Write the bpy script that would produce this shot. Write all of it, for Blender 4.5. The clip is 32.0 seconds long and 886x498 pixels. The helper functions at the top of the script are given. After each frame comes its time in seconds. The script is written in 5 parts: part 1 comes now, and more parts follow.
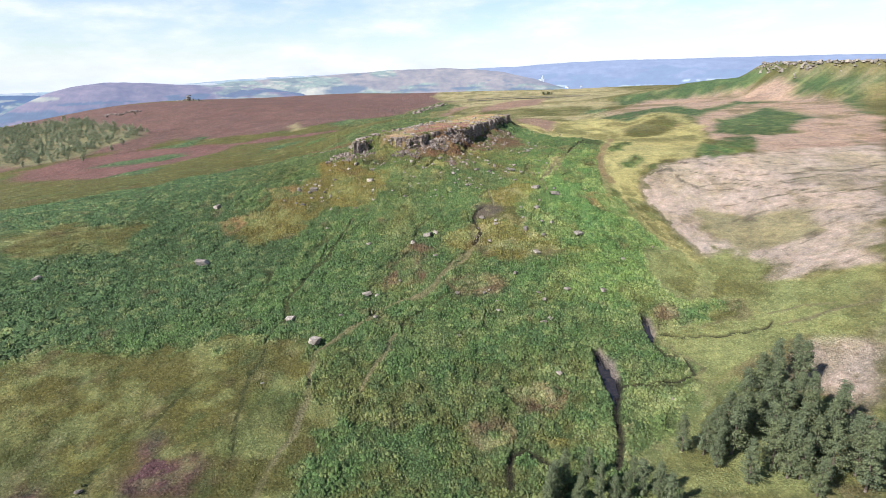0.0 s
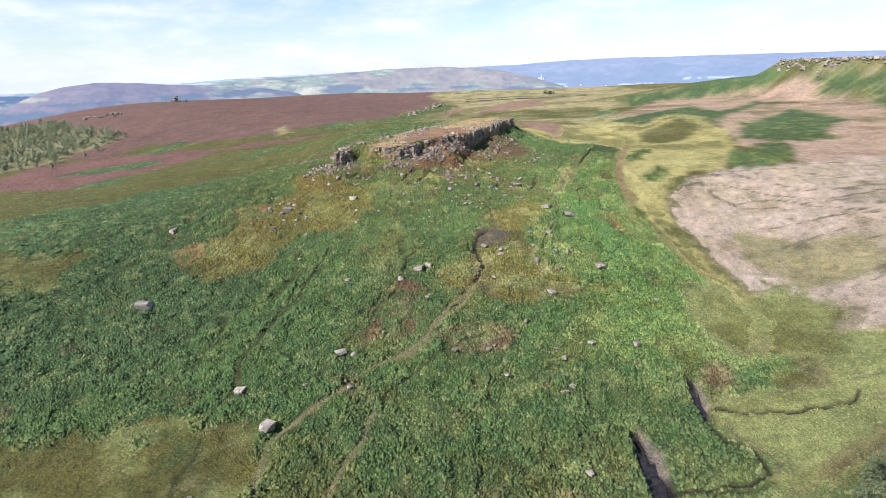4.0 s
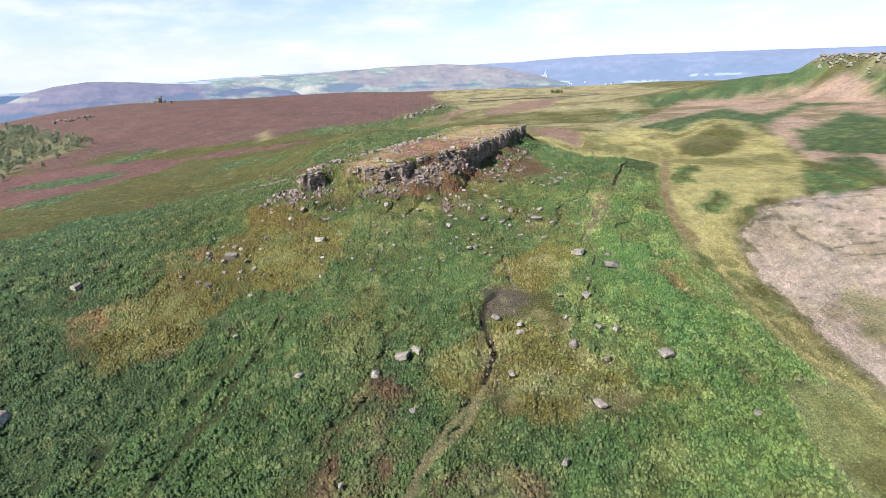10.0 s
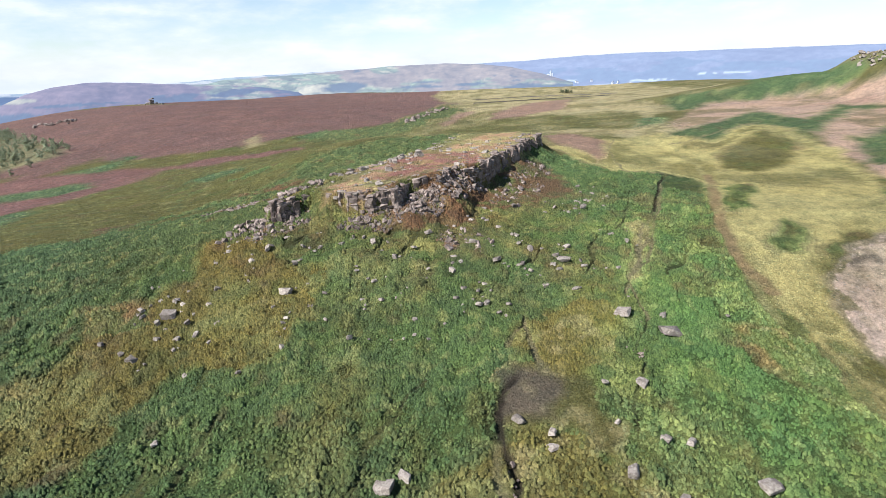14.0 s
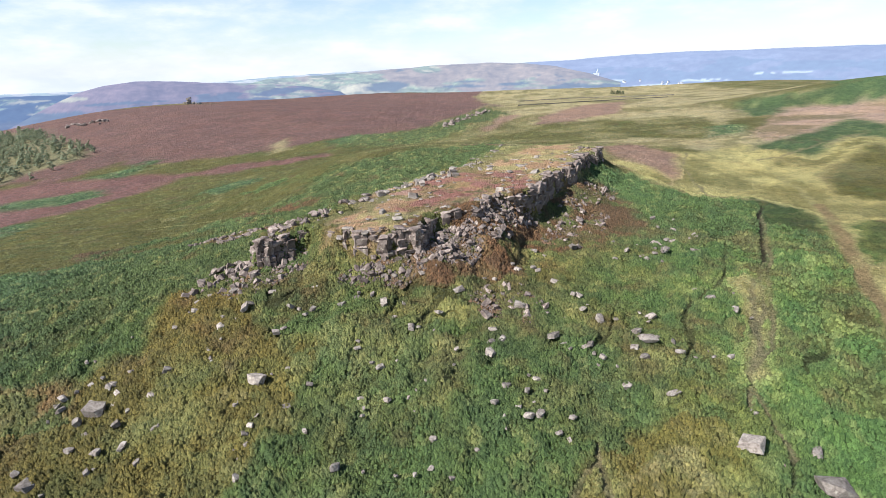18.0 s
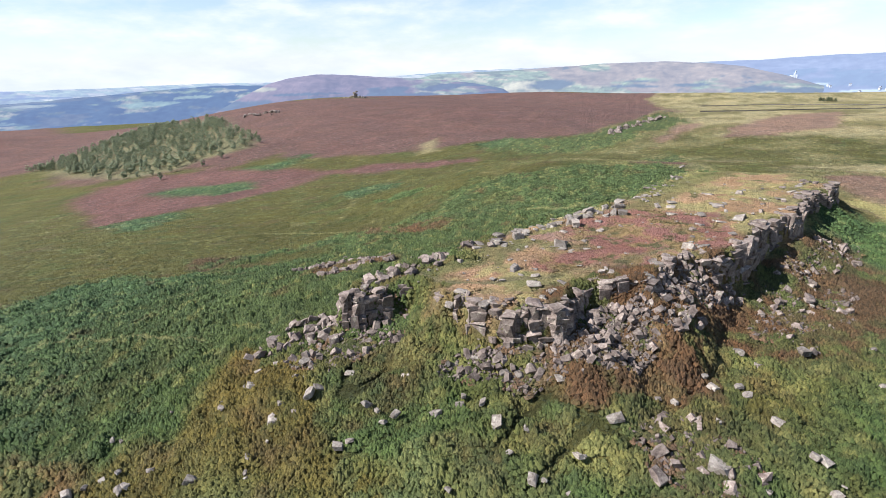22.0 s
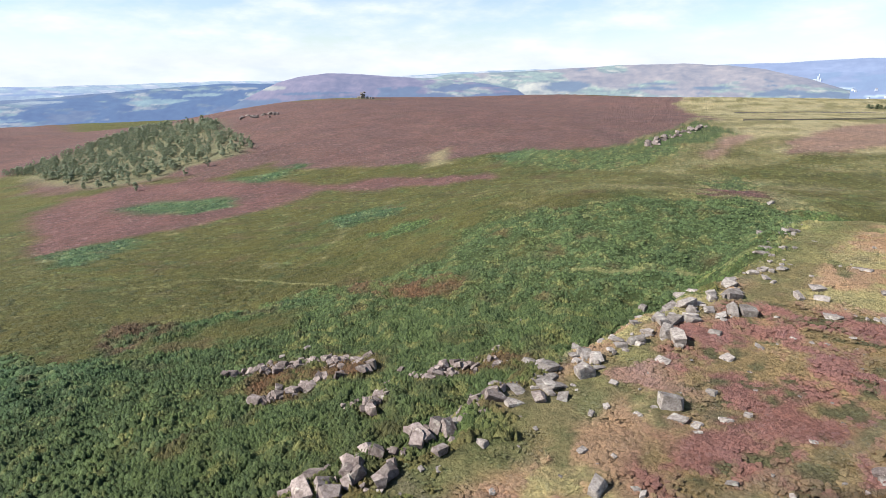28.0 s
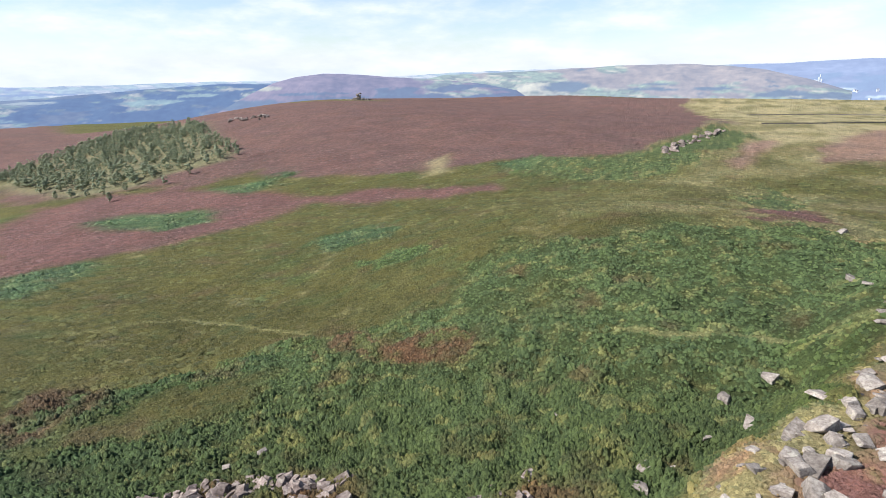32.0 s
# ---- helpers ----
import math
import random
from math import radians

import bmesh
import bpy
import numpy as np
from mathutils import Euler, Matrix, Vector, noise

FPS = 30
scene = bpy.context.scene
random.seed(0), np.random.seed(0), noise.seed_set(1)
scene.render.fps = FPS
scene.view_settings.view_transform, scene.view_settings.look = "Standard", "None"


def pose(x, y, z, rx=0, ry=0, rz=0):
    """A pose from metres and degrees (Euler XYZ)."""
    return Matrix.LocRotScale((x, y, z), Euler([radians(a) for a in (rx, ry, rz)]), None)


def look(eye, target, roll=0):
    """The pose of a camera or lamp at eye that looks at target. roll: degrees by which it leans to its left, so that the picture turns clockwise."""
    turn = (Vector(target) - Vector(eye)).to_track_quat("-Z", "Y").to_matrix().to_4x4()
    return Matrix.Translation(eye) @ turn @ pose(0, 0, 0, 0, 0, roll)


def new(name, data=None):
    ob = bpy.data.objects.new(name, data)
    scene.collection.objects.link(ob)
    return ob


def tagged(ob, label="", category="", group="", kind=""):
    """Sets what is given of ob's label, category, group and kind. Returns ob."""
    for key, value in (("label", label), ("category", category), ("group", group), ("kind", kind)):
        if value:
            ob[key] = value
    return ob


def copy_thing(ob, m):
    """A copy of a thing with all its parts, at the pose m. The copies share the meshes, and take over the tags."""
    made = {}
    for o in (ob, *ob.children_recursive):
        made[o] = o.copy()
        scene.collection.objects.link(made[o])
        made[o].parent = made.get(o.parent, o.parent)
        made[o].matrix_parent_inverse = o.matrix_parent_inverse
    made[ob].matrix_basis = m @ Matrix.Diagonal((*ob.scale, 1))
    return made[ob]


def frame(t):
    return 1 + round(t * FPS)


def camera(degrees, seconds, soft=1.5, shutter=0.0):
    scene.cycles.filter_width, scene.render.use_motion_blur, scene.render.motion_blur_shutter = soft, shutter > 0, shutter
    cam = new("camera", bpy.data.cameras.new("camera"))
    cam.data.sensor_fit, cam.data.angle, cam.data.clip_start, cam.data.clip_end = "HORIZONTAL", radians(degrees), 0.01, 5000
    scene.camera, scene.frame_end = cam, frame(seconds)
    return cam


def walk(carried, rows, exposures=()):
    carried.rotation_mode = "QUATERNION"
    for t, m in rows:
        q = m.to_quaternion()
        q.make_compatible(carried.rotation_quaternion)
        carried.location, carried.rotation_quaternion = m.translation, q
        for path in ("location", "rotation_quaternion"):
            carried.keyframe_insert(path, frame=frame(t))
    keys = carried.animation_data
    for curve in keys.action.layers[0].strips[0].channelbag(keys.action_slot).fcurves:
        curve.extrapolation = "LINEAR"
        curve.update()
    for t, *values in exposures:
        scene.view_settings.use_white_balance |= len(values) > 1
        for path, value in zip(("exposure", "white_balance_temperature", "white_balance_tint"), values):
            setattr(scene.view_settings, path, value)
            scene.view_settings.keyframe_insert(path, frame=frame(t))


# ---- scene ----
cam = camera(76.9, 32.0, soft=0.6)
METRES, EYE, TILT, LEAN, TURN = 360.0, 72.0, -15.7, 0.0, 0.0
ROWS = [
    (0.0, 0.0, 0.0, 0.0, -0.04, -1.81, 1.31),
    (0.5, 0.001, 0.0154, 0.0044, -0.06, -1.83, 1.36),
    (1.0, 0.0019, 0.0307, 0.0088, -0.1, -1.85, 1.4),
    (1.5, 0.0027, 0.046, 0.0133, -0.12, -1.85, 1.43),
    (2.0, 0.0034, 0.0614, 0.0178, -0.18, -1.85, 1.46),
    (2.5, 0.0042, 0.0769, 0.0225, -0.18, -1.88, 1.5),
    (3.0, 0.0049, 0.0924, 0.0271, -0.18, -1.9, 1.52),
    (3.5, 0.0055, 0.1079, 0.0317, -0.15, -1.92, 1.54),
    (5.5, 0.008, 0.1698, 0.0504, -0.14, -2.02, 1.62),
    (6.0, 0.0089, 0.1854, 0.0546, -0.1, -2.03, 1.6),
    (6.5, 0.0094, 0.2011, 0.059, -0.1, -2.08, 1.61),
    (7.0, 0.0103, 0.2166, 0.0633, -0.07, -2.08, 1.65),
    (7.5, 0.0111, 0.2322, 0.0676, -0.02, -2.11, 1.66),
    (8.0, 0.0121, 0.2478, 0.072, 0.02, -2.11, 1.67),
    (8.5, 0.0126, 0.2636, 0.0765, 0.02, -2.13, 1.68),
    (9.0, 0.0132, 0.2793, 0.0811, 0.04, -2.13, 1.69),
    (9.5, 0.0137, 0.2951, 0.0857, 0.07, -2.16, 1.71),
    (10.0, 0.0142, 0.3108, 0.0904, 0.11, -2.17, 1.7),
    (10.5, 0.0149, 0.3268, 0.0951, 0.17, -2.18, 1.71),
    (11.0, 0.0154, 0.343, 0.0996, 0.25, -2.16, 1.7),
    (11.5, 0.0157, 0.3592, 0.1045, 0.3, -2.18, 1.67),
    (12.0, 0.0162, 0.3755, 0.1093, 0.34, -2.21, 1.68),
    (12.5, 0.0165, 0.3919, 0.1141, 0.38, -2.21, 1.69),
    (13.0, 0.0169, 0.4083, 0.1189, 0.43, -2.22, 1.71),
    (13.5, 0.0172, 0.4248, 0.1238, 0.5, -2.23, 1.75),
    (14.0, 0.0174, 0.4415, 0.1284, 0.56, -2.24, 1.77),
    (14.5, 0.0178, 0.4582, 0.1333, 0.63, -2.23, 1.8),
    (16.5, 0.0173, 0.525, 0.1515, 0.75, -2.21, 1.74),
    (17.0, 0.0179, 0.5419, 0.1565, 1.19, -2.23, 1.66),
    (17.5, 0.0181, 0.5583, 0.1615, 2.34, -2.25, 1.27),
    (18.0, 0.0186, 0.5745, 0.1662, 4.61, -2.23, 0.57),
    (18.5, 0.0188, 0.5906, 0.1712, 7.36, -2.25, -0.31),
    (19.0, 0.0185, 0.6067, 0.176, 10.38, -2.35, -1.34),
    (19.5, 0.0177, 0.6221, 0.1807, 13.67, -2.48, -2.44),
    (20.0, 0.0165, 0.6377, 0.1854, 17.3, -2.72, -3.59),
    (20.5, 0.0142, 0.6529, 0.1901, 18.88, -2.84, -4.13),
    (21.0, 0.011, 0.668, 0.1948, 19.44, -2.94, -4.31),
    (21.5, 0.0074, 0.6832, 0.1993, 19.68, -3.01, -4.42),
    (22.0, 0.0032, 0.6983, 0.2036, 19.92, -3.05, -4.56),
    (22.5, -0.0013, 0.7133, 0.2078, 20.18, -3.11, -4.67),
    (23.0, -0.0062, 0.7283, 0.2121, 20.41, -3.18, -4.79),
    (23.5, -0.0111, 0.7427, 0.2165, 20.59, -3.19, -4.92),
    (24.0, -0.0163, 0.7569, 0.221, 20.72, -3.25, -5.02),
    (24.5, -0.0216, 0.7704, 0.2251, 20.81, -3.26, -5.13),
    (25.0, -0.0267, 0.7837, 0.2291, 20.9, -3.3, -5.19),
    (25.5, -0.032, 0.7967, 0.2329, 20.99, -3.32, -5.25),
    (26.0, -0.0374, 0.8095, 0.2367, 21.0, -3.31, -5.33),
    (26.5, -0.0428, 0.8218, 0.2404, 21.01, -3.31, -5.38),
    (28.5, -0.0619, 0.8646, 0.2516, 21.02, -3.13, -5.44),
    (29.0, -0.0671, 0.8752, 0.2548, 20.99, -3.15, -5.44),
    (29.5, -0.0721, 0.8859, 0.2578, 20.94, -3.13, -5.46),
    (30.0, -0.0772, 0.8965, 0.2608, 20.92, -3.11, -5.47),
    (30.5, -0.0821, 0.9073, 0.2638, 20.89, -3.12, -5.44),
    (31.0, -0.0867, 0.9181, 0.2668, 20.88, -3.12, -5.43),
    (31.5, -0.0915, 0.929, 0.27, 20.86, -3.12, -5.4),
    (32.0, -0.096, 0.9401, 0.273, 20.83, -3.11, -5.39),
]
walk(cam, [(t, pose(0, 0, EYE, TILT, LEAN, TURN) @ pose(METRES * x, METRES * y, METRES * z, 90 + pitch, roll, yaw)) for t, x, y, z, yaw, pitch, roll in ROWS],
     exposures=((0, 0.9, 6080, 10), (32, 0.9, 6080, 10)))

# ---- world, sun ----
SUN_AZ, SUN_EL = -123.0, 41.0          # degrees clockwise from +y, and above the horizon
world = bpy.data.worlds.new("world")
scene.world = world
world.use_nodes = True
wt = world.node_tree
wt.nodes.clear()
w_out = wt.nodes.new("ShaderNodeOutputWorld")
w_bg = wt.nodes.new("ShaderNodeBackground")
w_sky = wt.nodes.new("ShaderNodeTexSky")
w_sky.sky_type, w_sky.sun_disc = "NISHITA", False
w_sky.sun_elevation, w_sky.sun_rotation = radians(SUN_EL), radians(SUN_AZ)
w_sky.altitude, w_sky.air_density, w_sky.dust_density = 400.0, 1.0, 0.4
w_co = wt.nodes.new("ShaderNodeTexCoord")
w_map = wt.nodes.new("ShaderNodeMapping")
w_map.inputs["Scale"].default_value = (3.2, 3.2, 11.0)
w_noise = wt.nodes.new("ShaderNodeTexNoise")
w_noise.inputs["Scale"].default_value, w_noise.inputs["Detail"].default_value = 2.2, 7.0
w_noise.inputs["Roughness"].default_value = 0.58
w_ramp = wt.nodes.new("ShaderNodeValToRGB")
w_ramp.color_ramp.elements[0].position, w_ramp.color_ramp.elements[1].position = 0.38, 0.64
w_ramp.color_ramp.elements[0].color = (0.28, 0.28, 0.28, 1)
w_cloud = wt.nodes.new("ShaderNodeMix")
w_cloud.data_type = "RGBA"
w_white = wt.nodes.new("ShaderNodeMix")
w_white.data_type = "RGBA"
w_white.inputs[6].default_value, w_white.inputs[7].default_value = (5.3, 5.8, 6.7, 1), (7.2, 7.3, 7.5, 1)
wt.links.new(w_white.outputs[2], w_cloud.inputs[7])
wt.links.new(w_co.outputs["Generated"], w_map.inputs["Vector"])
wt.links.new(w_map.outputs[0], w_noise.inputs["Vector"])
wt.links.new(w_noise.outputs[0], w_ramp.inputs[0])
wt.links.new(w_ramp.outputs[0], w_white.inputs[0])
# the cloud and haze lie low along the horizon; overhead it is clear
w_sep = wt.nodes.new("ShaderNodeSeparateXYZ")
w_low = wt.nodes.new("ShaderNodeMapRange")
w_low.inputs[1].default_value, w_low.inputs[2].default_value = 0.03, 0.34
w_low.inputs[3].default_value, w_low.inputs[4].default_value = 1.0, 0.0
w_mul = wt.nodes.new("ShaderNodeMath")
w_mul.operation = "MULTIPLY"
wt.links.new(w_co.outputs["Generated"], w_sep.inputs[0])
wt.links.new(w_sep.outputs[2], w_low.inputs[0])
wt.links.new(w_low.outputs[0], w_mul.inputs[0])
wt.links.new(w_ramp.outputs[0], w_mul.inputs[1])
w_haze = wt.nodes.new("ShaderNodeMapRange")
w_haze.inputs[1].default_value, w_haze.inputs[2].default_value = 0.0, 0.07
w_haze.inputs[3].default_value, w_haze.inputs[4].default_value = 0.95, 0.0
w_max = wt.nodes.new("ShaderNodeMath")
w_max.operation = "MAXIMUM"
wt.links.new(w_sep.outputs[2], w_haze.inputs[0])
wt.links.new(w_haze.outputs[0], w_max.inputs[0])
wt.links.new(w_mul.outputs[0], w_max.inputs[1])
wt.links.new(w_max.outputs[0], w_cloud.inputs[0])
wt.links.new(w_sky.outputs[0], w_cloud.inputs[6])
wt.links.new(w_cloud.outputs[2], w_bg.inputs[0])
w_bg.inputs[1].default_value = 0.08
wt.links.new(w_bg.outputs[0], w_out.inputs[0])

sun_data = bpy.data.lights.new("sun", "SUN")
sun_data.energy, sun_data.angle, sun_data.color = 5.0, radians(0.5), (1.0, 0.96, 0.89)
sun = new("sun", sun_data)
az, el = radians(SUN_AZ), radians(SUN_EL)
sun.matrix_world = look((300 * math.sin(az) * math.cos(el), 300 * math.cos(az) * math.cos(el), 300 * math.sin(el)), (0, 0, 0))


# ---- materials ----
def nodes_of(name):
    m = bpy.data.materials.new(name)
    m.use_nodes = True
    nt = m.node_tree
    return m, nt, nt.nodes["Principled BSDF"]


def noise_node(nt, scale, detail=5.0, rough=0.6, vector=None, lo=0.35, hi=0.65):
    n = nt.nodes.new("ShaderNodeTexNoise")
    n.inputs["Scale"].default_value, n.inputs["Detail"].default_value, n.inputs["Roughness"].default_value = scale, detail, rough
    if vector is not None:
        nt.links.new(vector, n.inputs["Vector"])
    r = nt.nodes.new("ShaderNodeMapRange")
    r.inputs[1].default_value, r.inputs[2].default_value = lo, hi
    nt.links.new(n.outputs[0], r.inputs[0])
    return r.outputs[0]


def mix_node(nt, fac, a, b, mode="MIX"):
    n = nt.nodes.new("ShaderNodeMix")
    n.data_type, n.blend_type = "RGBA", mode
    for sock, v in ((n.inputs[0], fac), (n.inputs[6], a), (n.inputs[7], b)):
        if isinstance(v, (int, float)):
            sock.default_value = v
        elif isinstance(v, tuple):
            sock.default_value = (*v, 1)
        else:
            nt.links.new(v, sock)
    return n.outputs[2]


def bump_node(nt, height, strength, distance, bsdf):
    n = nt.nodes.new("ShaderNodeBump")
    n.inputs["Strength"].default_value, n.inputs["Distance"].default_value = strength, distance
    nt.links.new(height, n.inputs["Height"])
    nt.links.new(n.outputs[0], bsdf.inputs["Normal"])


def position(nt):
    return nt.nodes.new("ShaderNodeNewGeometry").outputs["Position"]


def ground_material():
    m, nt, b = nodes_of("moorland_ground")
    p = position(nt)
    a = nt.nodes.new("ShaderNodeAttribute")
    a.attribute_name = "cover"
    big = noise_node(nt, 0.035, 6.0, 0.65, p)
    mid = noise_node(nt, 0.28, 6.0, 0.7, p)
    fine = noise_node(nt, 1.6, 4.0, 0.7, p, 0.3, 0.7)
    c = mix_node(nt, big, a.outputs[0], mix_node(nt, 1.0, a.outputs[0], (1.2, 1.12, 1.02), "MULTIPLY"))
    c = mix_node(nt, mid, mix_node(nt, 1.0, c, (0.72, 0.75, 0.72), "MULTIPLY"), mix_node(nt, 1.0, c, (1.2, 1.17, 1.12), "MULTIPLY"))
    c = mix_node(nt, fine, mix_node(nt, 1.0, c, (0.62, 0.64, 0.62), "MULTIPLY"), mix_node(nt, 1.0, c, (1.3, 1.28, 1.25), "MULTIPLY"))
    nt.links.new(c, b.inputs["Base Color"])
    b.inputs["Roughness"].default_value = 0.95
    b.inputs["Specular IOR Level"].default_value = 0.15
    bump_node(nt, noise_node(nt, 0.9, 8.0, 0.75, p, 0.0, 1.0), 1.0, 1.6, b)
    return m


def leaf_material(name, attribute="tint", rough=0.8, spread=0.35, fixed=None):
    m, nt, b = nodes_of(name)
    g = nt.nodes.new("ShaderNodeNewGeometry")
    if fixed:
        base = nt.nodes.new("ShaderNodeRGB")
        base.outputs[0].default_value = (*fixed, 1)
        base = base.outputs[0]
    else:
        a = nt.nodes.new("ShaderNodeAttribute")
        a.attribute_name = attribute
        base = a.outputs[0]
    lo = tuple(1 - spread * k for k in (1.0, 0.85, 0.9))
    hi = tuple(1 + spread * k for k in (1.0, 1.0, 0.8))
    c = mix_node(nt, g.outputs["Random Per Island"], mix_node(nt, 1.0, base, lo, "MULTIPLY"), mix_node(nt, 1.0, base, hi, "MULTIPLY"))
    c = mix_node(nt, noise_node(nt, 0.16, 4.0, 0.6, g.outputs["Position"]), c, mix_node(nt, 1.0, c, (1.14, 1.08, 0.94), "MULTIPLY"))
    nt.links.new(c, b.inputs["Base Color"])
    b.inputs["Roughness"].default_value = rough
    b.inputs["Specular IOR Level"].default_value = 0.25
    if not fixed:
        bump_node(nt, noise_node(nt, 4.5, 4.0, 0.75, g.outputs["Position"], 0.2, 0.8), 1.0, 0.3, b)
    return m


def rock_material(name, dark, light, lichen, scale=1.0):
    m, nt, b = nodes_of(name)
    p = position(nt)
    info = nt.nodes.new("ShaderNodeObjectInfo")
    c = mix_node(nt, noise_node(nt, 0.5 * scale, 7.0, 0.65, p), dark, light)
    c = mix_node(nt, noise_node(nt, 2.6 * scale, 6.0, 0.7, p, 0.4, 0.68), c, mix_node(nt, 1.0, c, (0.45, 0.42, 0.4), "MULTIPLY"))
    c = mix_node(nt, noise_node(nt, 0.9 * scale, 5.0, 0.7, p, 0.56, 0.68), c, lichen)
    r = nt.nodes.new("ShaderNodeMapRange")
    r.inputs[3].default_value, r.inputs[4].default_value = 0.68, 1.28
    nt.links.new(info.outputs["Random"], r.inputs[0])
    v = nt.nodes.new("ShaderNodeHueSaturation")
    nt.links.new(r.outputs[0], v.inputs["Value"])
    nt.links.new(c, v.inputs["Color"])
    nt.links.new(v.outputs[0], b.inputs["Base Color"])
    b.inputs["Roughness"].default_value = 0.92
    b.inputs["Specular IOR Level"].default_value = 0.2
    bump_node(nt, noise_node(nt, 3.2 * scale, 8.0, 0.7, p, 0.0, 1.0), 0.5, 0.18, b)
    return m


M_GROUND = ground_material()
M_LEAF = leaf_material("bracken_frond", spread=0.4)
M_LING = leaf_material("heather_sprigs", spread=0.14)
M_ROCK = rock_material("gritstone", (0.2, 0.165, 0.14), (0.37, 0.32, 0.275), (0.39, 0.355, 0.29))
M_FACE = rock_material("crag_gritstone", (0.145, 0.108, 0.094), (0.33, 0.265, 0.227), (0.38, 0.33, 0.265))


# ---- terrain: broad swells and local knolls ----
SWELL = [-0.6, -2.9, -12.5, -25, -24.6, -12.7, -3.1, -7.4, -8.6, -18.6, -17.3, -13.2, -20.4, -2.3, -25.8, -14.1, 3.3, 11.3, 6.3, -8.7, 20.8, -23.5, -25.5, -5.8, -0.8, 15, 1.1, 19.9, 0.5, -20, -3.3, -12.9, 5, 2.1, 16.9, -8.2, 5.3, 31.2, 14.7, 12.5, 7.8, 14.1, -9.8, 12.2, -5.1, -15.4, -4.6, -5.6, 9.8, 3.3, 13.4, -5.4, 15.8, 27.5, 5.3, 15.2, 7.7, 33.4, 30.7, -9.9, -18.9, -2.1, 6.2]
KNOLL = [-2.2, -3.3, -3.1, -3.1, 0, 4.1, -6.2, 2.3, -4.1, -9, -7.7, 13.3, -6.3, -3.3, -5.7, 9.7, -17.8, 1.9, -1.8, -1.6, -6.5, 0.5, -2.3, -2.8, 0.8, 10.2, 7.6, -5.4, 6, 2.8, -2.3, -3.3, -2.7, -0.9, -2.9, -3.2, -6, 6.2, 3.2, 3.7, -2.9, 0, 1.4, 11.4, 0.8, 3.5, -2, 5.2]
SWELL_AT = [(-900 + 250 * i, -300 + 250 * j) for j in range(9) for i in range(7)]
KNOLL_AT = [(-120 + 60 * i, 120 + 60 * j) for j in range(8) for i in range(6)]
CRAG = [(-55, 352), (-52, 353), (-49, 355), (-45, 358), (-42, 359), (-37, 356), (-34, 353), (-29, 353), (-27, 351), (-21, 351), (-13, 352), (-11, 355), (-10, 361), (-7, 364),
        (-3, 366), (2, 368), (5, 376), (8, 384), (14, 386), (17, 389), (22, 396), (25, 405), (28, 413), (32, 422), (38, 427), (44, 447), (49, 459), (54, 462),
        (58, 474), (52, 494), (27, 494), (9, 488), (-2, 466), (-8, 444), (-15, 431), (-22, 418), (-28, 408), (-36, 398), (-40, 387), (-43, 376), (-49, 370), (-53, 366), (-57, 359)]

TURF = CRAG[:29] + [(52, 492), (30, 500), (16, 480), (7, 463), (-2, 437), (-11, 420), (-18, 410), (-24, 401), (-30, 391), (-36, 379), (-41, 372), (-48, 368), (-53, 364), (-57, 359)]

FACE_X = [-60, -43.5, -39.5, -34, -28, -13, -10, -5, 2, 10, 15, 18, 21, 30, 35, 46, 58]      # how high the bare face stands over its scree
FACE_DROP = [6.5, 5.5, 2.5, 3, 6.5, 6.5, 5.5, 3, 2, 2.2, 4, 7, 9, 8.5, 5.5, 5, 5]
EDGE_HILL = [(408, 735), (404, 665), (418, 625), (440, 590), (520, 540), (820, 560), (900, 900), (560, 800)]


def ease(a, lo, hi):
    k = np.clip((a - lo) / (hi - lo), 0, 1)
    return k * k * (3 - 2 * k)


def lattice(x, y, size, seed):
    """Smooth value noise, -1 to 1."""
    u, v = x / size + seed * 17.31, y / size - seed * 9.77
    i, j = np.floor(u), np.floor(v)
    f, g = u - i, v - j
    f, g = f * f * (3 - 2 * f), g * g * (3 - 2 * g)

    def h(a, b):
        q = np.sin(a * 127.1 + b * 311.7 + seed * 5.3) * 43758.5453
        return (q - np.floor(q)) * 2 - 1
    return (h(i, j) * (1 - f) + h(i + 1, j) * f) * (1 - g) + (h(i, j + 1) * (1 - f) + h(i + 1, j + 1) * f) * g


def fractal(x, y, size, seed, octaves=4):
    total, amp = 0.0, 1.0
    for k in range(octaves):
        total = total + amp * lattice(x, y, size / 2 ** k, seed + k * 3)
        amp *= 0.55
    return total / 2.0


def inside(outline, x, y):
    """Signed distance to an outline, positive inside."""
    d, ins, n = np.full(x.shape, 1e9), np.zeros(x.shape, bool), len(outline)
    for i in range(n):
        (ax, ay), (bx, by) = outline[i], outline[(i + 1) % n]
        ex, ey = bx - ax, by - ay
        k = np.clip(((x - ax) * ex + (y - ay) * ey) / (ex * ex + ey * ey + 1e-9), 0, 1)
        d = np.minimum(d, np.hypot(x - ax - k * ex, y - ay - k * ey))
        if ay != by:
            ins ^= ((ay > y) != (by > y)) & (x < (bx - ax) * (y - ay) / (by - ay) + ax)
    return np.where(ins, d, -d)


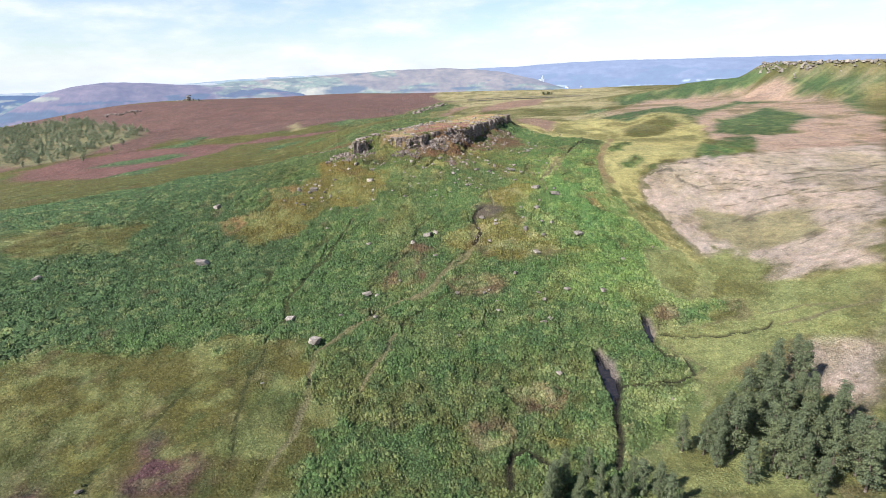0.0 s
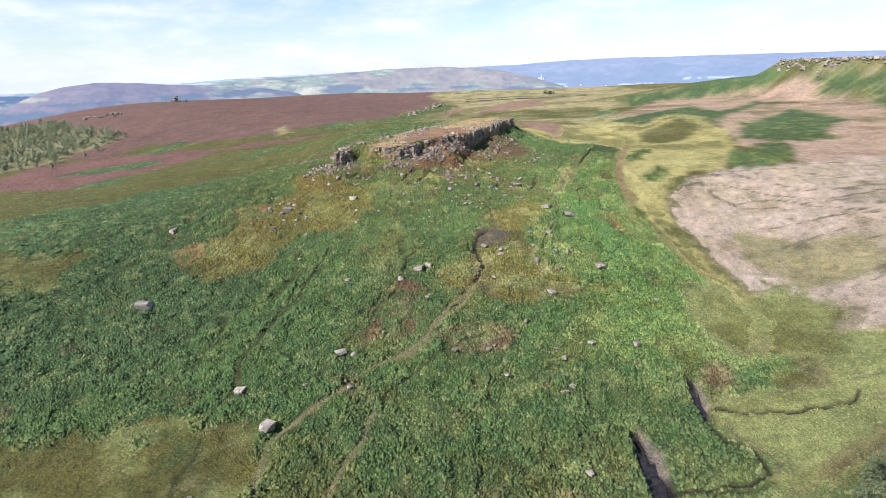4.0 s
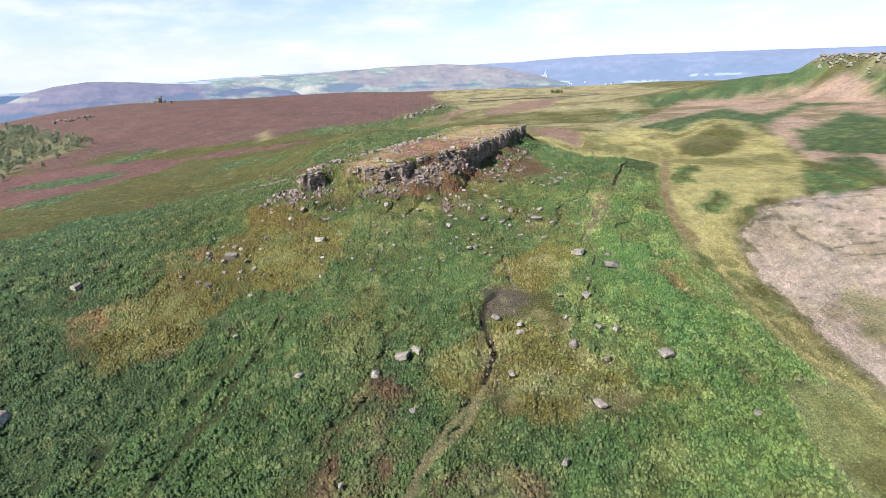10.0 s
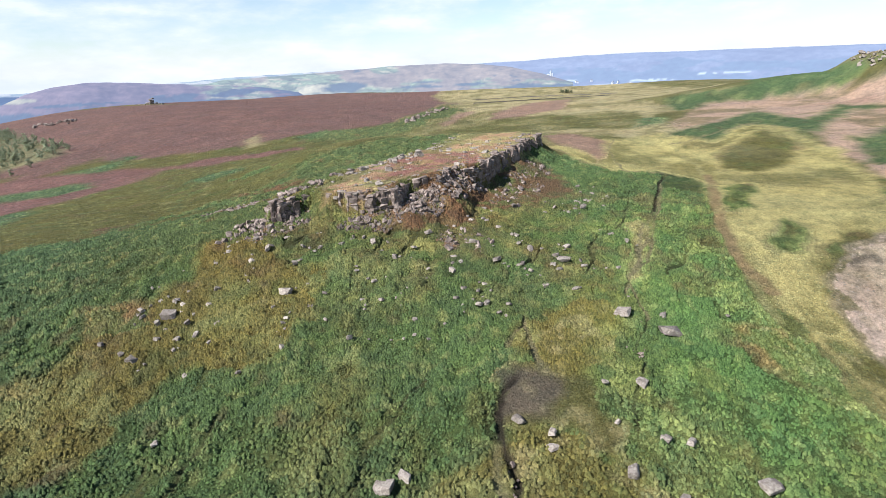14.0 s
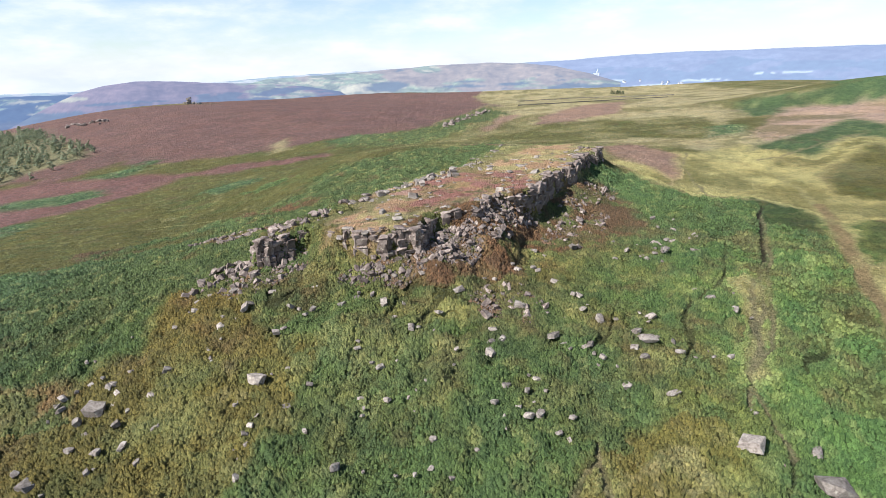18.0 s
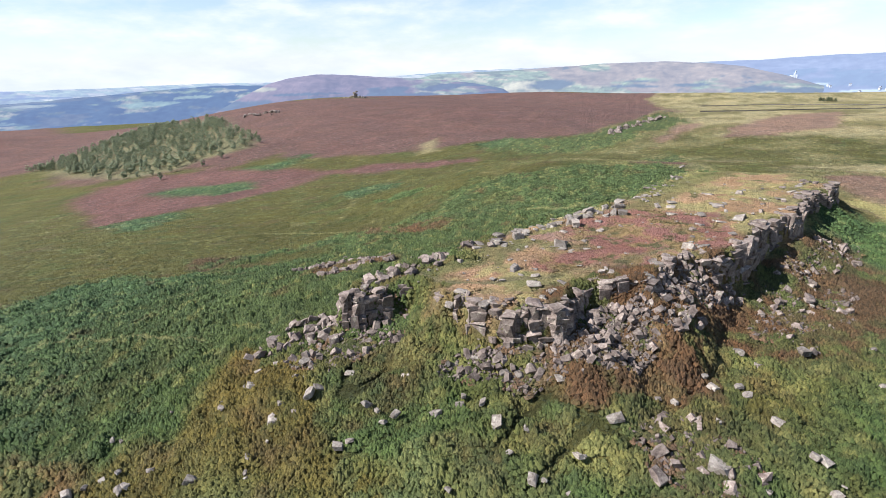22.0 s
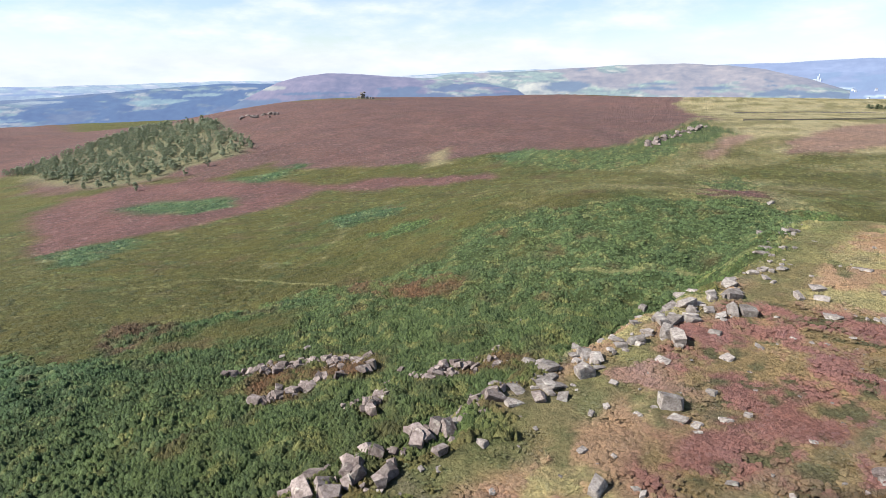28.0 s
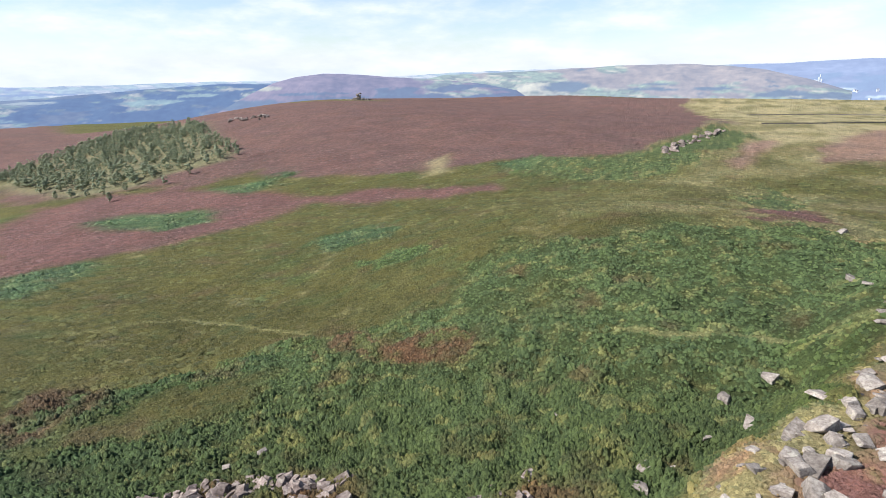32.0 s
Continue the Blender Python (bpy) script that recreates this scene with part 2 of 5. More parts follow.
def slope_height(x, y):
    z = 5.0 - 125 * np.maximum(ease(0.78 * y - 0.62 * x, 1290, 1700), ease(np.hypot(x + 150, y - 600), 1250, 2100))
    for (a, b), c in zip(SWELL_AT, SWELL):
        z = z + c * np.exp(-((x - a) ** 2 + (y - b) ** 2) / 88200)
    z = z - 10 * ease(-x, 600, 860)
    near = (np.abs(x - 30) < 420) & (np.abs(y - 330) < 480)
    xn, yn, zn = x[near], y[near], 0.0
    for (a, b), c in zip(KNOLL_AT, KNOLL):
        zn = zn + c * np.exp(-((xn - a) ** 2 + (yn - b) ** 2) / 5408)
    z[near] += zn
    return z


def crag_top(x, y):
    return 35.5 + 0.5 * fractal(x, y, 11, 131, 2) + 0.022 * (x + 20) + 0.012 * (y - 400) - 2.5 * np.exp(-((x + 55) ** 2 + (y - 355) ** 2) / 400)


def flank(s, long):
    """The side of the edge hill: a long low ramp, steep only under the rocks."""
    return np.maximum(ease(s, -44 - 16 * long, 6), 0.5 * ease(s, -60 - 180 * long, -15))


def height(x, y):
    x, y = np.atleast_1d(np.asarray(x, float)), np.atleast_1d(np.asarray(y, float))
    z = slope_height(x, y)
    near = (np.abs(x) < 120) & (np.abs(y - 425) < 130)
    if near.any():
        xn, yn, g = x[near], y[near], z[near]
        front = 1 / (1 + np.exp(np.clip(((yn - 357) * 0.678 - (xn + 60) * 0.737) / 3, -60, 60)))
        s = inside(CRAG, xn, yn) + (1 - front) * 3.0 * fractal(xn, yn, 10, 141)
        w = 6 * (1 - front) + 1.2 * front
        top = crag_top(xn, yn)
        talus = top - np.interp(xn, FACE_X, FACE_DROP) - 0.62 * np.maximum(-s, 0)
        g = g + np.maximum(talus - g, 0) * front * (s > -40)
        z[near] = g + (np.maximum(top, g) - g) * ease(s, -w, w)
    near = (x > 190) & (x < 1100) & (y > 470) & (y < 1100)
    if near.any():
        g = z[near]
        z[near] = g + (np.maximum(75 + 0.01 * (y[near] - 650), g) - g) * flank(inside(EDGE_HILL, x[near], y[near]), ease(y[near], 680, 780))
    return z


def ground_at(x, y):
    return float(height([x], [y])[0])


# ---- what grows where ----
COLOURS = {"bracken": (0.07, 0.114, 0.04), "fern": (0.061, 0.1, 0.042), "tawny": (0.125, 0.111, 0.034), "olive": (0.094, 0.09, 0.031), "straw": (0.305, 0.262, 0.152),
           "heather": (0.134, 0.08, 0.074), "pink": (0.15, 0.081, 0.076), "fell": (0.41, 0.325, 0.29), "rust": (0.11, 0.072, 0.044),
           "peat": (0.1, 0.082, 0.064), "grass": (0.215, 0.228, 0.096), "blush": (0.36, 0.255, 0.205), "bloom": (0.105, 0.055, 0.062), "turf": (0.36, 0.305, 0.15), "cushion": (0.33, 0.21, 0.13),
           "meadow": (0.35, 0.31, 0.14), "lightfern": (0.105, 0.142, 0.05), "dusk": (0.23, 0.15, 0.12), "wood_floor": (0.17, 0.16, 0.095), "sienna": (0.2, 0.135, 0.066), "fellgrass": (0.25, 0.22, 0.135), "farfern": (0.054, 0.082, 0.037)}
LUSH = {"bracken": 1.0, "fern": 1.0, "tawny": 0.82, "olive": 0.55, "straw": 0.3, "heather": 0.45, "pink": 0.4, "fell": 0.12, "rust": 0.75, "peat": 0.05, "grass": 0.35, "bloom": 0.5, "meadow": 0.34, "lightfern": 0.86, "blush": 0.3, "dusk": 0.4, "wood_floor": 0.4, "farfern": 0.95, "fellgrass": 0.16, "sienna": 0.72}
PATCHES = []


def patch(kind, *outline):
    PATCHES.append((kind, outline, 1.0))


def spot(kind, *outline):
    PATCHES.append((kind, outline, 0.45))


patch("bracken", (-330, 170), (-140, 165), (-80, 156), (-66, 168), (-52, 160), (-42, 152), (-54, 138), (-36, 130), (-50, 114), (-30, 100), (10, 88), (60, 95), (100, 180), (115, 205), (107, 226), (106, 239), (104, 249), (90, 253), (91, 271), (81, 285), (85, 313), (87, 341), (93, 377),
      (118, 450), (100, 480), (60, 470), (20, 530), (-10, 520), (-90, 455), (-125, 440), (-150, 400), (-175, 395), (-190, 360), (-330, 330))
patch("fern", (-330, 172), (-140, 168), (-85, 190), (-66, 240), (-108, 300), (-80, 345), (-62, 356), (-40, 395), (-12, 445), (20, 530), (-10, 520), (-90, 455),
      (-125, 440), (-150, 400), (-175, 395), (-190, 360), (-330, 330))
patch("heather", (-1150, 820), (-900, 700), (-600, 740), (-400, 760), (0, 1000), (30, 1500), (-500, 1500), (-1000, 1250))
patch("straw", (0, 1000), (60, 820), (300, 800), (420, 1000), (420, 1600), (0, 1600))
patch("fern", (300, 640), (330, 780), (420, 800), (405, 665), (418, 620), (450, 560), (400, 560), (350, 600))
patch("rust", (400, 740), (404, 665), (420, 625), (440, 590), (520, 540), (620, 640), (520, 800))
patch("rust", (-92, 397), (-70, 408), (-64, 402), (-76, 386), (-84, 386))
patch("rust", (-63, 385), (-57, 400), (-45, 412), (-42, 408), (-54, 396))
patch("crag", *TURF)
patch("straw", (9, 823), (39, 1257), (219, 1230), (217, 731), (162, 563), (133, 475), (77, 645))
patch("straw", (-22, 1313), (72, 1407), (136, 1358), (196, 1303), (229, 1268), (112, 847), (46, 799), (32, 843), (22, 979))
patch("pink", (53, 782), (112, 847), (77, 720), (51, 724))
patch("pink", (173, 527), (286, 725), (370, 687), (395, 654), (439, 579), (245, 307), (201, 348), (194, 422), (222, 508))
patch("olive", (212, 702), (374, 694), (399, 726), (403, 647), (371, 665), (293, 706))
patch("olive", (383, 664), (420, 599), (431, 559), (355, 454), (359, 518), (392, 606))
patch("meadow", (126, 448), (149, 483), (216, 481), (173, 365), (116, 326), (102, 291), (110, 264), (120, 206), (110, 195), (98, 252), (92, 290), (93, 328))
patch("farfern", (156, 540), (232, 617), (251, 550), (216, 481), (154, 481))
patch("olive", (139, 446), (202, 507), (200, 462), (156, 421))
patch("farfern", (224, 518), (335, 618), (354, 578), (334, 487), (286, 456), (258, 403), (231, 412), (228, 477))
patch("farfern", (172, 372), (225, 409), (214, 373), (177, 343), (160, 345))
patch("heather", (-690, 700), (-900, 640), (-1300, 700), (-3600, 1300), (-3600, 2600), (-1400, 1400), (-800, 1050), (-640, 930))
patch("heather", (-824, 816), (-770, 934), (-604, 947), (-566, 993), (-532, 1064), (-512, 1180), (-432, 1247), (-297, 1332), (-169, 1387), (-22, 1297), (22, 979), (4, 859), (-33, 782), (-69, 754), (-140, 733), (-152, 721), (-168, 707), (-187, 694), (-232, 697), (-279, 681), (-323, 686), (-362, 663), (-436, 650), (-548, 643))
patch("pink", (-307, 500), (-451, 585), (-476, 623), (-421, 648), (-351, 652), (-271, 645), (-225, 635), (-228, 610), (-253, 592), (-255, 565), (-267, 540), (-296, 526))
patch("pink", (-221, 628), (-193, 655), (-132, 669), (-120, 654), (-154, 634), (-189, 619))
patch("farfern", (-361, 583), (-342, 605), (-296, 616), (-266, 600), (-259, 581), (-301, 573))
patch("farfern", (-327, 654), (-316, 677), (-292, 685), (-275, 667), (-291, 647))
patch("farfern", (-153, 724), (-114, 743), (-68, 748), (-33, 782), (13, 933), (32, 843), (10, 782), (-26, 735), (-51, 708), (-87, 679), (-121, 709))
spot("straw", (-187, 746), (-190, 729), (-180, 684), (-167, 699), (-181, 725))
patch("fern", (-92, 495), (-86, 502), (-75, 509), (-62, 512), (-43, 507), (-32, 519), (-13, 529), (4, 546), (12, 541), (24, 532), (3, 456), (-9, 461), (-22, 459), (-35, 458), (-50, 459), (-73, 455), (-94, 458), (-92, 466), (-86, 472), (-87, 483))
patch("farfern", (-5, 633), (24, 659), (49, 618), (39, 584), (16, 591), (-0, 599))
patch("pink", (-7, 571), (10, 598), (35, 571), (26, 540), (6, 542), (-9, 538))
patch("rust", (-158, 412), (-165, 421), (-156, 426), (-143, 419), (-139, 410), (-142, 403))
patch("rust", (-100, 456), (-84, 455), (-71, 452), (-72, 448), (-91, 449))
patch("farfern", (-179, 539), (-179, 560), (-159, 566), (-139, 560), (-126, 541), (-147, 546), (-150, 532))
patch("bracken", (-130, 515), (-109, 517), (-102, 507), (-117, 509))
patch("farfern", (-295, 493), (-273, 517), (-254, 506), (-254, 485), (-268, 477))
patch("olive", (-139, 156), (-126, 171), (-79, 156), (-52, 173), (-44, 158), (-45, 106), (-104, 108))
patch("olive", (-217, 265), (-192, 278), (-151, 277), (-155, 251), (-191, 230))
patch("tawny", (-99, 259), (-101, 282), (-90, 304), (-73, 320), (-71, 339), (-48, 334), (-37, 319), (-35, 297), (-39, 282), (-54, 280), (-75, 262), (-89, 253))
patch("olive", (12, 242), (22, 274), (28, 296), (42, 304), (49, 299), (36, 273), (40, 255), (46, 245), (60, 241), (70, 234), (57, 231), (42, 225), (29, 228), (20, 227))
patch("rust", (-21, 211), (-19, 224), (-12, 216), (-15, 209))
patch("rust", (-18, 236), (-11, 247), (-9, 238), (-15, 234))
patch("rust", (75, 284), (92, 293), (96, 274), (85, 270))
patch("rust", (28, 296), (42, 306), (49, 299), (41, 289))
patch("peat", (16, 274), (22, 277), (27, 272), (23, 267), (18, 268))
patch("fell", (114, 319), (135, 333), (201, 348), (286, 361), (163, 194), (147, 205), (128, 196), (122, 205), (140, 218), (123, 232), (114, 249), (112, 270), (109, 286))
patch("fell", (121, 168), (139, 160), (109, 118), (107, 127), (105, 150))
patch("fellgrass", (134, 275), (180, 263), (166, 240), (132, 241))
patch("grass", (72, 183), (106, 187), (127, 208), (161, 190), (141, 163), (123, 171), (112, 168), (86, 169), (72, 177))
patch("grass", (52, 116), (80, 147), (99, 140), (90, 103), (51, 107))
patch("rust", (75, 196), (86, 206), (91, 190), (76, 182))
patch("rust", (21, 145), (30, 151), (34, 141), (24, 135))
patch("bloom", (-81, 112), (-80, 125), (-74, 131), (-61, 117), (-65, 107), (-78, 107))
patch("bloom", (-108, 112), (-104, 114), (-97, 107), (-104, 108))
patch("rust", (-14, 352), (-12, 364), (25, 399), (53, 441), (59, 423), (52, 388), (42, 375), (29, 365), (16, 368), (11, 350), (-3, 340), (-12, 343))
patch("pink", (-10, 407), (2, 419), (18, 421), (15, 404), (1, 384), (-9, 379), (-10, 388))
patch("pink", (-42, 364), (-33, 369), (-25, 367), (-28, 362), (-40, 361))
patch("pink", (-24, 376), (-12, 380), (-10, 373), (-18, 366))
patch("grass", (87, 212), (127, 238), (136, 221), (117, 194), (101, 202))

patch("tawny", (-600, 1130), (-530, 1150), (-480, 1190), (-520, 1215), (-600, 1170))
# smaller patches with firmer edges
spot("meadow", (66, 490), (96, 518), (145, 531), (163, 500), (206, 537), (220, 513), (210, 467), (205, 430), (155, 344), (128, 335), (106, 305), (106, 288), (99, 290), (92, 303), (100, 350), (113, 402), (98, 434), (78, 454))
spot("lightfern", (33, 291), (65, 313), (82, 304), (92, 297), (99, 261), (107, 240), (109, 218), (96, 199), (34, 198), (55, 225), (54, 245), (42, 266))
spot("grass", (90, 241), (104, 242), (108, 234), (109, 218), (96, 199), (93, 211), (91, 225))
spot("rust", (75, 290), (87, 297), (95, 290), (99, 278), (89, 272), (80, 277))
spot("tawny", (43, 241), (54, 245), (68, 242), (72, 236), (57, 230), (53, 234), (44, 234))
spot("tawny", (22, 292), (28, 298), (42, 306), (48, 295), (43, 283), (32, 278), (23, 282))
spot("tawny", (1, 248), (15, 257), (21, 262), (29, 261), (41, 252), (45, 236), (34, 224), (24, 225), (21, 237), (13, 235), (6, 235))
spot("rust", (-21, 215), (-18, 223), (-13, 219), (-12, 211), (-19, 210))
spot("rust", (-18, 240), (-11, 244), (-8, 237), (-12, 234))
spot("rust", (2, 208), (12, 214), (21, 213), (25, 210), (22, 202), (12, 201), (5, 201))
spot("olive", (144, 442), (165, 485), (202, 518), (207, 486), (181, 440), (153, 431))
spot("bracken", (113, 380), (127, 386), (120, 365), (109, 363))
spot("fern", (106, 337), (122, 353), (126, 342), (116, 328), (105, 327))
spot("farfern", (142, 518), (170, 553), (206, 588), (259, 635), (250, 554), (330, 637), (329, 602), (257, 514), (228, 511), (211, 547), (172, 515))
spot("farfern", (203, 430), (257, 500), (307, 539), (363, 564), (240, 399), (216, 417))
spot("farfern", (176, 380), (211, 387), (212, 372), (193, 353), (166, 342), (165, 357))
spot("farfern", (235, 771), (306, 758), (374, 715), (387, 708), (360, 705), (248, 690), (216, 681))
spot("blush", (166, 570), (260, 721), (357, 703), (386, 663), (354, 658), (258, 637), (193, 556), (160, 538))
spot("olive", (-128, 677), (-65, 633), (-1, 655), (37, 656), (93, 630), (123, 739), (82, 716), (47, 684), (-1, 690), (-73, 682))
spot("dusk", (53, 767), (86, 844), (131, 900), (178, 937), (131, 767), (88, 747), (58, 723))
spot("farfern", (-3, 627), (35, 656), (36, 628), (73, 623), (69, 590), (40, 556), (20, 585), (0, 580))
spot("farfern", (-147, 723), (-114, 738), (-64, 726), (-44, 780), (-11, 878), (7, 991), (13, 884), (30, 846), (-1, 790), (-12, 726), (-49, 672), (-87, 677), (-109, 701))
spot("dusk", (2, 734), (25, 807), (38, 814), (17, 733), (8, 712))
spot("wood_floor", (-690, 708), (-690, 787), (-715, 896), (-654, 922), (-558, 896), (-474, 812), (-391, 756), (-384, 730), (-418, 695), (-412, 664), (-469, 647), (-578, 675))
spot("bracken", (81, 433), (110, 436), (121, 419), (96, 342), (90, 301), (88, 274), (89, 254), (91, 245), (87, 239), (52, 236), (49, 279), (58, 336))
spot("rust", (75, 286), (86, 294), (93, 284), (95, 273), (87, 270), (81, 277))
spot("tawny", (28, 300), (40, 306), (48, 302), (45, 292), (34, 289))
spot("rust", (4, 132), (13, 138), (21, 134), (18, 123), (8, 121))
spot("rust", (21, 145), (28, 151), (36, 146), (32, 137), (22, 135))
spot("tawny", (21, 128), (33, 133), (37, 126), (31, 118), (23, 120))
spot("bloom", (-81, 113), (-82, 125), (-76, 130), (-67, 122), (-59, 116), (-61, 108), (-75, 107))
spot("meadow", (70, 357), (74, 359), (76, 351), (62, 318), (59, 316), (64, 335))
spot("pink", (-464, 584), (-412, 634), (-303, 634), (-227, 627), (-227, 584), (-249, 545), (-277, 512), (-296, 486))
spot("farfern", (-367, 583), (-341, 602), (-277, 604), (-258, 584), (-280, 564), (-329, 564))
spot("farfern", (-290, 483), (-265, 506), (-251, 496), (-248, 470), (-256, 463))
spot("lightfern", (118, 387), (133, 399), (125, 380), (116, 367), (110, 370))
spot("grass", (73, 180), (106, 187), (150, 177), (135, 155), (118, 165), (99, 158), (77, 145), (60, 124), (47, 116), (48, 126), (66, 146), (82, 159), (76, 176))
spot("lightfern", (53, 149), (70, 157), (77, 150), (63, 130), (48, 122))
spot("grass", (65, 121), (75, 122), (85, 111), (78, 104), (61, 105))
spot("meadow", (120, 211), (163, 195), (150, 177), (112, 185))
spot("farfern", (384, 655), (402, 632), (430, 585), (347, 466), (369, 515), (399, 582), (382, 606))
spot("blush", (223, 494), (316, 599), (389, 565), (330, 443), (273, 366), (277, 414), (312, 453), (321, 557), (240, 481))
spot("grass", (120, 211), (163, 195), (142, 166), (111, 183))
spot("olive", (20, 710), (68, 733), (126, 711), (188, 700), (173, 624), (135, 558), (101, 593), (66, 575), (16, 523))
spot("dusk", (71, 539), (93, 549), (103, 516), (92, 465), (84, 454), (84, 486), (70, 506))
spot("farfern", (157, 626), (193, 642), (163, 571), (138, 566))
spot("straw", (66, 575), (101, 590), (135, 558), (157, 547), (152, 534), (122, 536), (95, 554))
spot("sienna", (79, 292), (90, 296), (96, 289), (99, 277), (92, 270), (85, 275), (78, 281))
spot("sienna", (-112, 276), (-104, 284), (-94, 281), (-99, 271), (-106, 265))
spot("sienna", (-97, 310), (-79, 312), (-76, 303), (-91, 300))
spot("olive", (-142, 402), (-130, 432), (-112, 440), (-104, 428), (-122, 412), (-130, 398))
# footpaths, sheep trods and peat runnels: kind, half width, way
LINES = []


def line(kind, half, *way):
    LINES.append((kind, half, way))


line("path", 0.8, (-45, 106), (-43, 120), (-41, 126), (-40, 142), (-42, 162), (-34, 175), (-22, 190), (-8, 202), (4, 224), (14, 235))
line("trod", 0.45, (-53, 116), (-57, 128), (-60, 144), (-58, 158), (-60, 170), (-56, 185), (-61, 198), (-55, 216), (-50, 243), (-45, 271))
line("trod", 0.4, (-85, 108), (-87, 119), (-79, 135), (-76, 148))
line("path", 0.5, (19, 288), (25, 295), (26, 283), (29, 276))
line("path", 0.7, (63, 323), (70, 345), (76, 356))
line("path", 0.9, (-13, 197), (-8, 199), (-5, 203), (-2, 212), (3, 219), (10, 227), (14, 235), (16, 242), (14, 249), (14, 257))
line("peat", 0.8, (14, 238), (16, 244), (18, 248), (16, 255), (15, 260), (15, 265), (17, 273), (20, 277))
line("path", 0.6, (27, 277), (25, 283), (25, 298))
line("trod", 0.4, (43, 260), (46, 271), (50, 279), (49, 284), (56, 296))
line("path", 0.5, (56, 296), (58, 315), (67, 327), (88, 376), (104, 419))
line("track", 1.6, (90, 296), (93, 315), (96, 337), (102, 357), (116, 388), (133, 446), (138, 488))
line("trod", 0.4, (-56, 180), (-60, 194), (-59, 201), (-55, 213), (-54, 231), (-53, 248), (-57, 259))
line("trod", 0.4, (-35, 187), (-29, 204), (-24, 219), (-20, 234), (-10, 257))
line("trod", 0.4, (-15, 175), (-15, 180), (-7, 191), (3, 202), (15, 210))
line("trod", 0.4, (-75, 201), (-62, 219), (-50, 232), (-51, 244))
line("trod", 0.4, (-23, 200), (-22, 220), (-15, 236), (-11, 261), (-0, 278))
line("peat", 1, (53, 152), (48, 136), (45, 122), (43, 116))
line("peat", 0.9, (14, 110), (17, 121), (21, 123), (26, 117))
line("trod", 0.45, (55, 150), (68, 151), (78, 153))
line("trod", 0.45, (36, 172), (37, 160), (38, 152))
line("path", 0.7, (-25, 145), (-23, 155), (-17, 174))
line("path", 0.9, (117, 176), (130, 177), (150, 175))
line("track", 0.7, (-194, 450), (-183, 458), (-176, 464), (-165, 469), (-149, 468), (-132, 465), (-116, 462))
line("track", 0.9, (-40, 460), (-28, 459), (-19, 460), (3, 459))
line("track", 0.7, (-138, 343), (-124, 346), (-108, 347), (-86, 346))
line("track", 0.7, (-250, 310), (-214, 313), (-190, 317), (-161, 325))
line("path", 1, (-45, 364), (-35, 361), (-28, 361), (-22, 364), (-15, 367), (-9, 373), (-2, 380), (7, 391))
line("trod", 0.45, (56, 344), (51, 334), (50, 325))
line("trod", 0.5, (78, 381), (69, 358), (56, 344), (51, 334), (51, 327), (47, 321))
line("trod", 0.3, (145, 320), (163, 307), (184, 300), (208, 304), (254, 317))
line("trod", 0.3, (143, 303), (161, 303), (184, 289), (205, 277))
line("trod", 0.3, (170, 283), (190, 283), (223, 276))

line("brown", 2.2, (129, 426), (115, 390), (106, 367), (100, 351), (96, 334), (94, 318), (96, 309))
line("peat", 0.5, (107, 424), (98, 406), (89, 382), (83, 368))
line("path", 0.5, (83, 368), (71, 341), (62, 323), (55, 308))
line("path", 0.6, (111, 520), (99, 486), (93, 439), (112, 434))
line("path", 0.9, (317, 617), (260, 582), (194, 530), (151, 504), (139, 500))

line("peat", 0.45, (75, 179), (85, 178), (98, 176), (113, 177), (116, 180))
line("peat", 0.45, (72, 172), (74, 167), (79, 164), (79, 156), (71, 153), (55, 151))
line("path", 0.5, (117, 185), (128, 185), (138, 181))

POND_1 = [(50, 171), (53, 172), (56, 164), (55, 152), (50, 140), (49, 146), (49, 161)]
POND_2 = [(74, 194), (77, 191), (75, 179), (72, 173), (71, 180)]
LINE_COLOURS = {"path": (0.175, 0.155, 0.092), "track": (0.27, 0.25, 0.12), "brown": (0.21, 0.155, 0.085), "trod": (0.055, 0.06, 0.026), "peat": (0.028, 0.022, 0.018)}


def off_line(way, x, y):
    d = np.full(x.shape, 1e9)
    for (ax, ay), (bx, by) in zip(way, way[1:]):
        ex, ey = bx - ax, by - ay
        k = np.clip(((x - ax) * ex + (y - ay) * ey) / (ex * ex + ey * ey + 1e-9), 0, 1)
        d = np.minimum(d, np.hypot(x - ax - k * ex, y - ay - k * ey))
    return d


